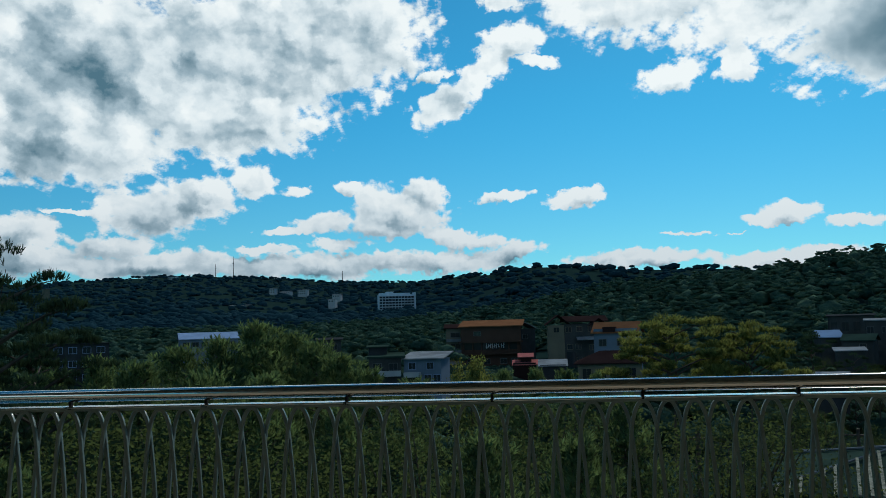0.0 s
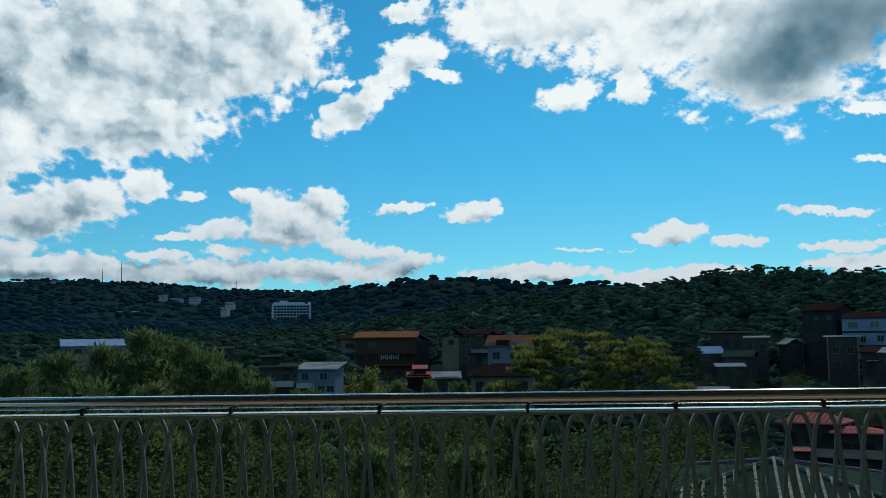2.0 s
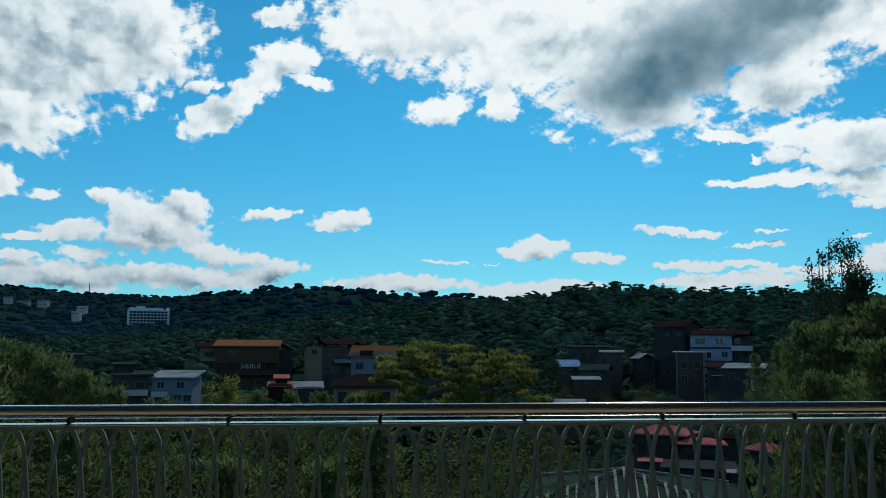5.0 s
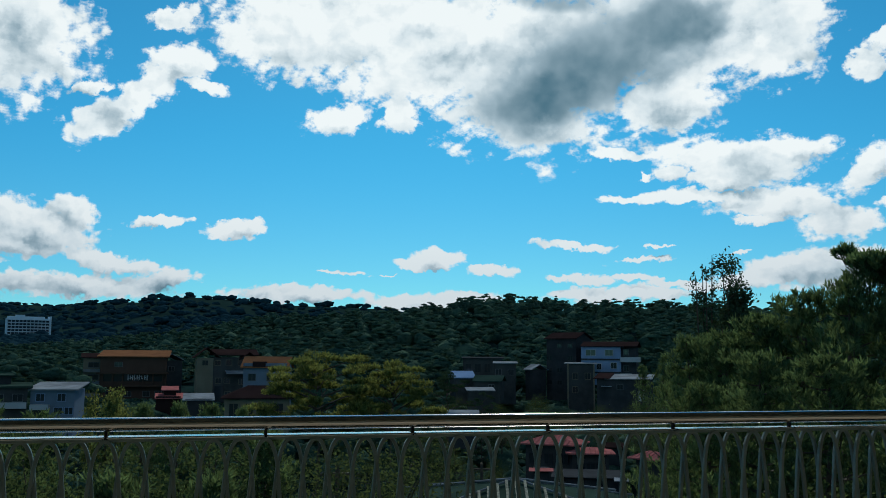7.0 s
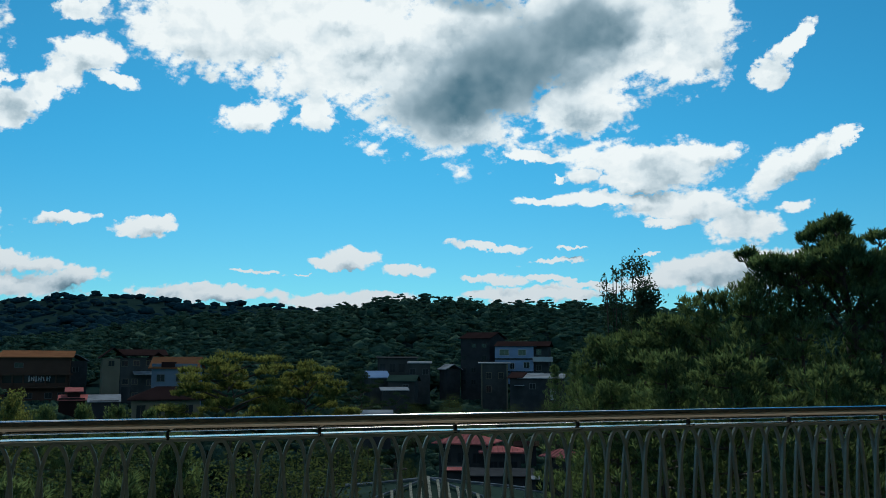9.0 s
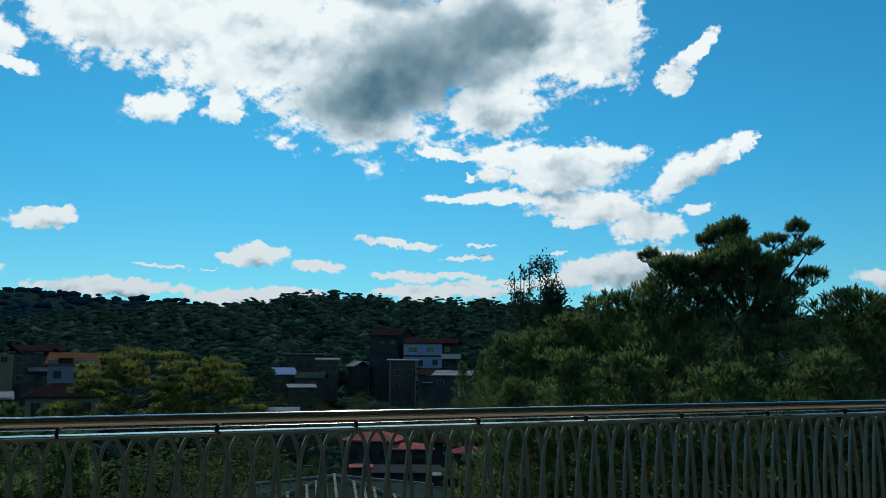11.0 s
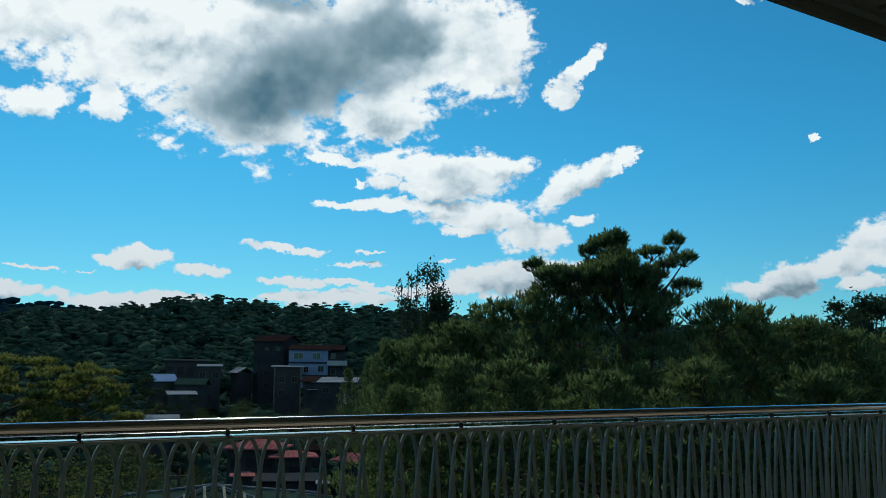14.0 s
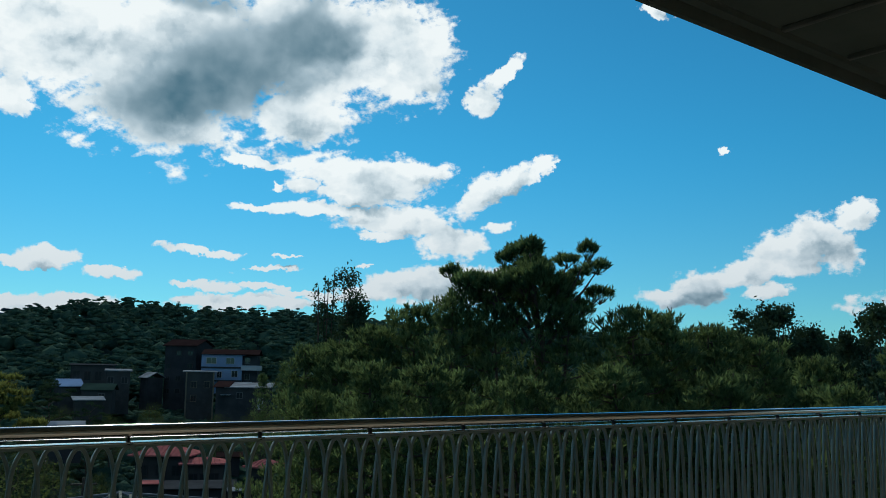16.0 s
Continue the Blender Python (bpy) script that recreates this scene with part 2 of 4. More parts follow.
def surface(name, dark, light, scale=1.0, rough=0.7, metal=0.0, bump=0.0, vary=0.0, gloss=0.5):
    """A weathered surface: blotches and grain between two colours, in metres."""
    m, q, b = material(name, rough, metal)
    b.inputs["Specular IOR Level"].default_value = gloss
    co = q.node("ShaderNodeTexCoord").outputs["Object"]
    big, small = q.noise(co, scale, 4, 0.6), q.noise(co, scale * 14, 3, 0.6)
    k = q.math("ADD", q.math("MULTIPLY", q.ramp(big, 0.3, 0.7), 0.7), q.math("MULTIPLY", small, 0.3))
    if vary:
        k = q.math("ADD", k, q.math("MULTIPLY", q.math("SUBTRACT", q.node("ShaderNodeObjectInfo").outputs["Random"], 0.5), vary))
    q.put(b.inputs["Base Color"], q.mix(k, (*dark, 1), (*light, 1)))
    q.put(b.inputs["Roughness"], q.math("ADD", q.math("MULTIPLY", small, 0.2), rough - 0.1))
    if bump:
        n = q.node("ShaderNodeBump")
        n.inputs["Strength"].default_value, n.inputs["Distance"].default_value = 0.6, bump
        q.put(n.inputs["Height"], small)
        q.put(b.inputs["Normal"], n.outputs[0])
    return m


def foliage(name, dark, light, through, scale=0.25, clear=0.35, lo=0.35, hi=0.68, patch=0.55, lumpy=0.0):
    """Leaves: diffuse and light shining through, by island and by larger patches."""
    m, q, b = material(name, 0.6)
    q.tree.nodes.remove(b)
    co = q.node("ShaderNodeNewGeometry").outputs
    # on pines and leafy trees these patches put sunlit and shaded clumps into colour
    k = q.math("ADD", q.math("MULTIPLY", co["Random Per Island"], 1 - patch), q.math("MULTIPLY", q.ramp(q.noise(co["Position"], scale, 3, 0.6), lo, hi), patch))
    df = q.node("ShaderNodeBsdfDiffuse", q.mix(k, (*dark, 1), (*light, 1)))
    if lumpy:
        rise = q.node("ShaderNodeBump")
        rise.inputs["Strength"].default_value, rise.inputs["Distance"].default_value = 1.0, lumpy
        q.put(rise.inputs["Height"], q.noise(co["Position"], 0.9 / lumpy, 5, 0.65))
        q.put(df.inputs["Normal"], rise.outputs[0])
    tr = q.node("ShaderNodeBsdfTranslucent", q.mix(k, (*[c * 0.6 for c in through], 1), (*through, 1)))
    mix = q.node("ShaderNodeMixShader", clear, df.outputs[0], tr.outputs[0])
    q.put(q.tree.nodes["Material Output"].inputs[0], mix.outputs[0])
    return m


# pine shoots: lit and dark tufts put into the needle colour by noise
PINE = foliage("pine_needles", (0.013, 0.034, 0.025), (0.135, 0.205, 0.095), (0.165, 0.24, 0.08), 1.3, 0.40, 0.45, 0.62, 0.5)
# needle colour darkened to stand for shade
DARKPINE = foliage("shade_toned_needles", (0.020, 0.040, 0.030), (0.065, 0.105, 0.06), (0.05, 0.08, 0.03), 0.9, 0.25, 0.4, 0.66)
# yellow-green raised in the colour for sunlight, with darker gaps by noise
GOLD = foliage("sun_toned_needles", (0.016, 0.034, 0.022), (0.18, 0.215, 0.07), (0.24, 0.265, 0.065), 0.9, 0.42, 0.44, 0.62, 0.55)
# near-black leaves with noise patches: shaded gaps and sunlit clumps set by colour
LEAF_SUN_PATCHED = foliage("broad_leaves", (0.006, 0.017, 0.015), (0.13, 0.185, 0.075), (0.17, 0.23, 0.07), 0.6, 0.34, 0.645, 0.71, 0.94)
# far woods: the bluish base colour carries the haze of distance
WOOD_FAR_HAZED = foliage("far_woods", (0.014, 0.040, 0.056), (0.020, 0.050, 0.065), (0.03, 0.05, 0.04), 0.012, 0.1, lumpy=0.7)
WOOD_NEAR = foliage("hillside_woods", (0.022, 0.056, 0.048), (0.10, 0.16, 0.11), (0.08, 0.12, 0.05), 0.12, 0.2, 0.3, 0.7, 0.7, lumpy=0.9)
BARK = surface("bark", (0.03, 0.024, 0.018), (0.09, 0.07, 0.05), 3.0, 0.9, bump=0.02)
EARTH = surface("forest_floor", (0.010, 0.025, 0.026), (0.018, 0.037, 0.032), 0.05, 0.95, gloss=0.0)
STEEL, q_, b_ = material("polished_steel", 0.16, 1.0)
b_.inputs["Base Color"].default_value = (0.66, 0.65, 0.62, 1)
n_ = q_.noise(q_.vmath("MULTIPLY", q_.node("ShaderNodeTexCoord").outputs["Object"], (2.0, 60.0, 60.0)), 1.0, 4, 0.6)
q_.put(b_.inputs["Roughness"], q_.ramp(n_, 0.2, 0.8, 0.11, 0.19))
BARS = surface("grey_green_metal", (0.12, 0.175, 0.175), (0.19, 0.26, 0.255), 9.0, 0.36, 0.1)
SOFFIT = surface("soffit_board", (0.08, 0.105, 0.095), (0.13, 0.155, 0.14), 1.5, 0.8)
TRIM = surface("soffit_trim", (0.16, 0.17, 0.16), (0.24, 0.25, 0.23), 3.0, 0.5, 0.3)
FLOOR = surface("terrace_tiles", (0.30, 0.25, 0.19), (0.45, 0.38, 0.29), 2.0, 0.6)
RENDER_WALL = surface("terrace_wall", (0.42, 0.34, 0.24), (0.58, 0.48, 0.35), 1.0, 0.9)
GLASS, q_, b_ = material("window_glass", 0.08)
b_.inputs["Base Color"].default_value = (0.02, 0.026, 0.03, 1)


def paint(name, c, rough=0.75, spread=0.78, metal=0.0, scale=0.35):
    return surface(name, tuple(v * spread for v in c), c, scale, rough, metal, gloss=0.5 * metal)


GREYBLUE = paint("grey_blue_wall", (0.13, 0.175, 0.235))
FRAME = paint("weathered_frame", (0.12, 0.13, 0.14))
SNOW = paint("fresh_white_wall", (0.50, 0.60, 0.70))
WHITE = paint("white_wall", (0.36, 0.385, 0.41))
BROWN = paint("brown_wall", (0.075, 0.05, 0.04), 0.8)
BEIGE = paint("beige_wall", (0.155, 0.145, 0.11), 0.85)
CONCRETE = paint("bare_concrete", (0.062, 0.068, 0.07), 0.9, 0.45)
DARKWALL = paint("dark_grey_wall", (0.048, 0.054, 0.06), 0.9, 0.5)
BLUEWALL = paint("pale_blue_wall", (0.20, 0.28, 0.43), 0.8, 0.75)
ORANGE = paint("orange_metal_roof", (0.20, 0.095, 0.05), 0.5, 0.65)
RED = paint("faded_red_metal_roof", (0.37, 0.13, 0.125), 0.55, 0.6, 0.0, 0.9)
MAROON = paint("maroon_metal_roof", (0.032, 0.020, 0.020), 0.6, 0.6)
BLUEROOF = paint("blue_metal_roof", (0.24, 0.34, 0.52), 0.35, 0.75)
PALEROOF = paint("galvanised_roof", (0.24, 0.27, 0.30), 0.6, 0.45, 0.0)
GREENROOF = paint("green_metal_roof", (0.034, 0.060, 0.050), 0.5, 0.6)
RIBPALE = paint("worn_pale_ribs", (0.36, 0.37, 0.30), 0.6, 0.25, 0.0, 5.0)


# ---- builders ----
def part(name, bm, mat, parent=None, label="", smooth=False):
    me = bpy.data.meshes.new(name)
    bm.to_mesh(me)
    bm.free()
    me.materials.append(mat)
    if smooth:
        me.polygons.foreach_set("use_smooth", [True] * len(me.polygons))
    ob = new(name, me)
    ob.parent = parent
    if label:
        ob["label"] = label
    return ob


def arrays(name, verts, faces, mat, parent=None):
    """A mesh from numpy arrays of corners and of faces with the same number of sides."""
    me = bpy.data.meshes.new(name)
    k = faces.shape[1]
    me.vertices.add(len(verts))
    me.vertices.foreach_set("co", np.ascontiguousarray(verts, dtype=np.float32).ravel())
    me.loops.add(faces.size)
    me.loops.foreach_set("vertex_index", faces.ravel().astype(np.int32))
    me.polygons.add(len(faces))
    me.polygons.foreach_set("loop_start", np.arange(0, faces.size, k, dtype=np.int32))
    me.update(calc_edges=True)
    me.materials.append(mat)
    ob = new(name, me)
    ob.parent = parent
    return ob


def box(bm, x, y, z, sx, sy, sz, turn=0.0):
    """A box with its middle at x, y, z."""
    bmesh.ops.create_cube(bm, size=1, matrix=pose(x, y, z, 0, 0, turn) @ Matrix.Diagonal((sx, sy, sz, 1)))


def bevelled(x, y, z, sx, sy, sz, edge=0.01):
    bm = bmesh.new()
    box(bm, x, y, z, sx, sy, sz)
    bmesh.ops.bevel(bm, geom=bm.edges[:], offset=edge, segments=1, affect="EDGES")
    return bm


def boxes(*rows):
    bm = bmesh.new()
    for row in rows:
        box(bm, *row)
    return bm


def solid(corners, faces):
    bm = bmesh.new()
    vs = [bm.verts.new(c) for c in corners]
    for f in faces:
        bm.faces.new([vs[i] for i in f])
    return bm


def rod(bm, a, b, ra, rb, sides=6):
    a, b = Vector(a), Vector(b)
    way = b - a
    m = Matrix.Translation((a + b) / 2) @ way.to_track_quat("Z", "Y").to_matrix().to_4x4()
    bmesh.ops.create_cone(bm, cap_ends=True, segments=sides, radius1=ra, radius2=rb, depth=way.length, matrix=m)


def empty(name, m, label, category, group=""):
    ob = new(name)
    ob.matrix_world = m
    return tagged(ob, label, category, group)


def knots(x, rows):
    """A smooth height read off a short row of (x, value)."""
    return np.interp(x, [r[0] for r in rows], [r[1] for r in rows])


# ---- ground ----
NEAR_EL = ((-60, 0.0), (-25, -0.9), (-3, -0.7), (5, 0.3), (11, 1.4), (18, 2.0), (22, 2.4), (24.3, 2.72), (30, 2.52), (37, 2.4), (50, 2.1), (75, 1.5), (110, 0.5))
FAR_EL = ((-60, 3.4), (-26, 3.6), (-15, 3.82), (-8, 3.2), (-1, 3.02), (6, 3.85), (12, 3.48), (16, 3.4), (20, 3.05), (40, 2.2), (70, 1.6), (110, 1.0))
FAR_R = ((-60, 2300), (-6, 2300), (5, 1350), (110, 1350))
NEAR_R = 560.0


def ground(x, y):
    """Height of the land: a terrace slope, a valley and two rows of hills."""
    r, a = np.hypot(x, y), np.degrees(np.arctan2(x, y))
    front = np.clip(1.25 - np.abs(a - 15) / 110.0, 0.0, 1.0)
    z = knots(r, ((0, -10.5), (20, -11.5), (60, -14.5), (110, -15.0), (180, -11.5), (260, -9.0), (420, -9.0), (700, -6.0), (5000, -6.0)))
    near = np.tan(np.radians(knots(a, NEAR_EL))) * NEAR_R + 4.0
    t = np.clip((r - 240) / (NEAR_R - 240), 0, 1)
    hump = np.where(r < NEAR_R, t ** 1.25, np.clip(1 - (r - NEAR_R) / 500, 0, 1) ** 1.5)
    fr = knots(a, FAR_R)
    far = np.tan(np.radians(knots(a, FAR_EL))) * fr
    t = np.clip((r - 450) / (fr - 450), 0, 1)
    ridge = np.where(r < fr, t ** 1.7, np.clip(1 - (r - fr) / 2500, 0.2, 1))
    roll = 2.2 * np.sin(x / 61 + 1.3) * np.sin(y / 83) * np.clip((r - 150) / 400, 0, 1)
    return z + front * np.maximum(hump * (near + 9), ridge * far + 6 * np.clip((r - 450) / 300, 0, 1)) + roll


def at(az, el, d):
    """The place at a bearing and an elevation from the first eye, d metres off."""
    a = radians(az)
    return Vector((d * math.sin(a), d * math.cos(a), EYE + d * math.tan(radians(el))))


radii = np.concatenate([np.linspace(0, 60, 13), np.geomspace(70, 4700, 70)])
turns = np.radians(np.arange(0, 360, 1.5))
rr, tt = np.meshgrid(radii, turns, indexing="ij")
gx, gy = rr * np.sin(tt), rr * np.cos(tt)
gv = np.stack([gx, gy, ground(gx, gy)], -1).reshape(-1, 3)
ni, nj = rr.shape
ii, jj = np.meshgrid(np.arange(ni - 1), np.arange(nj), indexing="ij")
gf = np.stack([ii * nj + jj, (ii + 1) * nj + jj, (ii + 1) * nj + (jj + 1) % nj, ii * nj + (jj + 1) % nj], -1).reshape(-1, 4)
land = arrays("ground", gv, gf[:, ::-1], EARTH)
land.data.polygons.foreach_set("use_smooth", [True] * len(land.data.polygons))
tagged(land, "dark wooded valley floor rising into hills", "ground", kind="structure")

# ---- terrace ----
N_AZ = 6.43
TERRACE = pose(0, 0, 0, 0, 0, -N_AZ)  # local x runs along the handrail, y outwards
RAIL_Y, PITCH, FIRST = 3.2, 0.5134, -0.7093


def framed(name, bm, mat, label, category, kind=""):
    ob = part(name, bm, mat)
    ob.matrix_world = TERRACE
    return tagged(ob, label, category, kind=kind)


framed("floor", boxes((4, -0.3, -0.15, 40, 7.6, 0.3)), FLOOR, "tan tiled terrace floor", "floor", "structure")
framed("wall_south", boxes((4, -4.25, 2.3, 40, 0.3, 4.9)), RENDER_WALL, "plain tan rendered wall behind the terrace", "wall", "structure")
framed("terrace_base", boxes((4, -0.5, -6.2, 39.6, 6.8, 11.8)), CONCRETE, "concrete base carrying the terrace", "wall", "structure")

# canopy over the terrace
EAVE_Y, EAVE_Z = 4.50, EYE + 3.0
canopy = empty("canopy", TERRACE, "dark flat terrace canopy with ribbed soffit panels", "canopy")
part("soffit", boxes((4, EAVE_Y / 2 - 2.15, EAVE_Z + 0.16, 40, EAVE_Y + 4.1, 0.04)), SOFFIT, canopy)
part("fascia", boxes((4, EAVE_Y - 0.03, EAVE_Z + 0.10, 40, 0.06, 0.20), (4, EAVE_Y - 0.16, EAVE_Z + 0.11, 40, 0.10, 0.06)), SOFFIT, canopy, "dark fascia beam")
part("roof_sheet", boxes((4, EAVE_Y / 2 - 2.1, EAVE_Z + 0.26, 40, EAVE_Y + 4.3, 0.08)), GREENROOF, canopy)
for k in range(-8, 18):
    part("rib", bevelled(1.15 * k + 0.55, EAVE_Y / 2 - 2.2, EAVE_Z + 0.115, 0.05, EAVE_Y + 3.9, 0.05, 0.008), TRIM, canopy)

# handrail: one polished tube, and panels of crossing arches below it
bm = bmesh.new()
rod(bm, (-9, RAIL_Y, EYE - 0.2075), (17, RAIL_Y, EYE - 0.2075), 0.0228, 0.0228, 48)
handrail = empty("handrail", TERRACE, "long polished stainless steel tube handrail", "handrail")
tube = part("tube", bm, STEEL, handrail)
for f in tube.data.polygons:
    f.use_smooth = len(f.vertices) == 4
for x in (-9, 17):
    bm = bmesh.new()
    bmesh.ops.create_uvsphere(bm, u_segments=16, v_segments=8, radius=0.0245, matrix=pose(x, RAIL_Y, EYE - 0.2075))
    part("end_cap", bm, STEEL, handrail)

STEP = PITCH / 6
BASE_Z = 0.08


def arch(layer):
    """One arch of flat bar: a round head and two legs that cross their neighbours'."""
    drop = (EYE - 0.262) - BASE_Z
    zs = np.array([0, 0.0008, 0.003, 0.007, 0.014, 0.024, 0.038, 0.056, 0.08, 0.11, 0.15, 0.2, 0.27, 0.36, 0.5, 0.7, drop])
    xs = np.interp(np.sqrt(zs), np.sqrt([0, 0.003, 0.01, 0.02, 0.04, 0.08, 0.12, 0.16, 0.20, 0.26, 0.32, 0.45, drop]),
                   [0, 0.0098, 0.0170, 0.0230, 0.0312, 0.0405, 0.0448, 0.0487, 0.0525, 0.0575, 0.0615, 0.0660, 0.0690])
    line = [(-x, -z) for x, z in zip(xs[::-1], zs[::-1])] + [(x, -z) for x, z in zip(xs[1:], zs[1:])]
    bm = bmesh.new()
    rings = []
    half, deep = 0.0064, 0.0080
    for i, (x, z) in enumerate(line):
        x0, z0 = line[max(i - 1, 0)]
        x1, z1 = line[min(i + 1, len(line) - 1)]
        t = Vector((x1 - x0, 0, z1 - z0)).normalized()
        n = Vector((-t.z, 0, t.x))
        c = Vector((x, layer, z))
        rings.append([bm.verts.new(c + n * u * half + Vector((0, v * deep, 0))) for u, v in ((-1, -0.7), (-0.75, -1), (0.75, -1), (1, -0.7), (1, 0.7), (0.75, 1), (-0.75, 1), (-1, 0.7))])
    for a, b in zip(rings, rings[1:]):
        for i in range(8):
            bm.faces.new((a[i], a[(i + 1) % 8], b[(i + 1) % 8], b[i]))
    bm.faces.new(rings[0][::-1])
    bm.faces.new(rings[-1])
    bmesh.ops.recalc_face_normals(bm, faces=bm.faces[:])
    return bm


panel = empty("railing_panel", TERRACE @ pose(FIRST, RAIL_Y, 0), "grey metal railing panel of crossing arched bars", "railing", "railing panels")
shared = [part("arched_bar", arch(s), BARS, panel) for s in (-0.0087, 0.0087)]
for k, ob in enumerate(shared):
    ob.location = (k * STEP, 0, EYE - 0.262)
for k in range(2, 6):
    ob = new("arched_bar", shared[k % 2].data)
    ob.parent, ob.location = panel, (k * STEP, 0, EYE - 0.262)
part("top_bar", bevelled(PITCH / 2, 0, EYE - 0.2575, PITCH - 0.014, 0.026, 0.011, 0.002), BARS, panel)
part("cap_plate", bevelled(PITCH / 2, 0, EYE - 0.2485, PITCH - 0.010, 0.076, 0.006, 0.002), STEEL, panel, "bright flat steel plate along the top")
part("bottom_bar", bevelled(PITCH / 2, 0, BASE_Z, PITCH - 0.014, 0.03, 0.02, 0.003), BARS, panel)
part("post_stub", boxes((0, 0, EYE - 0.242, 0.009, 0.016, 0.05)), DARKWALL, panel, "dark post stub")
part("foot", boxes((0, 0, 0.037, 0.02, 0.03, 0.074)), BARS, panel)
for k in range(-15, 31):
    if k:
        copy_thing(panel, TERRACE @ pose(FIRST + k * PITCH, RAIL_Y, 0))


# ---- trees ----
def spread(n, seed):
    r = np.random.default_rng(seed)
    v = r.normal(size=(n, 3))
    return v / np.linalg.norm(v, axis=1)[:, None], r


def shoot_mesh(name, tips, axes, length, mat, parent, seed, count=9, wide=0.30):
    """Upright shoots, each one piece: needles that spring from one foot and close up towards the tip."""
    n = len(tips)
    v, r = spread(n * count, seed)
    a = np.repeat(axes, count, 0)
    size = np.repeat(length * r.uniform(0.65, 1.35, n), count)[:, None]
    up = np.tile(np.linspace(0.12, 0.95, count), n)[:, None]
    v -= a * (v * a).sum(1)[:, None]
    v /= np.linalg.norm(v, axis=1)[:, None]
    near = np.repeat(tips, count, 0) + (a * up * 0.9 + v * wide * 0.25) * size
    far = near + (a * 0.30 + v * (0.52 - 0.34 * up)) * size * r.uniform(0.7, 1.3, (n * count, 1))
    p = np.concatenate([tips[:, None], np.stack([near.reshape(n, count, 3), far.reshape(n, count, 3)], 2).reshape(n, count * 2, 3)], 1).reshape(-1, 3)
    first = np.repeat(np.arange(n) * (2 * count + 1), count)
    k = first + 1 + 2 * np.tile(np.arange(count), n)
    return arrays(name, p, np.stack([first, k, k + 1], 1), mat, parent)


def dome(r, c, wide, high, n):
    """n shoots over the upper side of a flattened clump at c: their feet and their axes."""
    v = r.normal(size=(n, 3))
    v /= np.linalg.norm(v, axis=1)[:, None]
    v[:, 2] = np.where(r.uniform(size=n) < 0.8, np.abs(v[:, 2]), v[:, 2])
    k = r.uniform(0.55, 1.0, (n, 1))
    a = v * np.array((0.55, 0.55, 0.3)) + np.array((0, 0, 0.8)) + r.normal(size=(n, 3)) * 0.15
    return np.array(c) + v * k * np.array((wide, wide, high)), a / np.linalg.norm(a, axis=1)[:, None]


def leaf_mesh(name, c, size, mat, parent, seed, flat=0.0):
    """Loose leaves: small pointed quads at the places c, turned at random."""
    n = len(c)
    u, r = spread(n, seed)
    w = spread(n, seed + 1)[0]
    u[:, 2] *= 1 - flat
    w[:, 2] *= 1 - flat
    u /= np.linalg.norm(u, axis=1)[:, None]
    w -= u * (u * w).sum(1)[:, None]
    w /= np.linalg.norm(w, axis=1)[:, None]
    s = (size * r.uniform(0.6, 1.3, n))[:, None]
    p = np.stack([c - u * s, c + w * s * 0.55, c + u * s, c - w * s * 0.55], 1).reshape(-1, 3)
    return arrays(name, p, np.arange(len(p)).reshape(-1, 4), mat, parent)


ICO = bmesh.new()
bmesh.ops.create_icosphere(ICO, subdivisions=1, radius=1)
ICO_V = np.array([v.co[:] for v in ICO.verts])
ICO_F = np.array([[v.index for v in f.verts] for f in ICO.faces])
ICO.free()


def caps(c, wide, high, seed):
    """Corners and faces of many small uneven crowns at the places c."""
    n = len(c)
    r = np.random.default_rng(seed)
    v = ICO_V[None] * (1 + r.normal(size=(n, len(ICO_V), 1)) * 0.13)
    turn = r.uniform(0, 6.28, n)
    x = v[..., 0] * np.cos(turn)[:, None] - v[..., 1] * np.sin(turn)[:, None]
    y = v[..., 0] * np.sin(turn)[:, None] + v[..., 1] * np.cos(turn)[:, None]
    p = np.stack([x * wide[:, None], y * wide[:, None], v[..., 2] * high[:, None]], -1) + c[:, None]
    f = ICO_F[None] + (np.arange(n) * len(ICO_V))[:, None, None]
    return p.reshape(-1, 3), f.reshape(-1, 3)


def limb(bm, a, b, thick, sag=0.12):
    """A bent limb in three pieces that tapers from a to b."""
    a, b = Vector(a), Vector(b)
    drop = Vector((0, 0, -sag * (b - a).length))
    pts = [a, a.lerp(b, 0.35) + drop * 0.7, a.lerp(b, 0.7) + drop, b]
    for k in range(3):
        rod(bm, pts[k], pts[k + 1], thick * (1 - 0.28 * k), thick * (1 - 0.28 * (k + 1)), 4)


def pine_trunk(r, height, sway=0.15):
    bm = bmesh.new()
    bend = [Vector((r.normal() * sway, r.normal() * sway, height * k / 6)) for k in range(7)]
    bend[0] = Vector((0, 0, -0.5))
    for k in range(6):
        rod(bm, bend[k], bend[k + 1], height * 0.016 * (1 - k / 6.4), height * 0.016 * (1 - (k + 1) / 6.4), 7)
    return bm


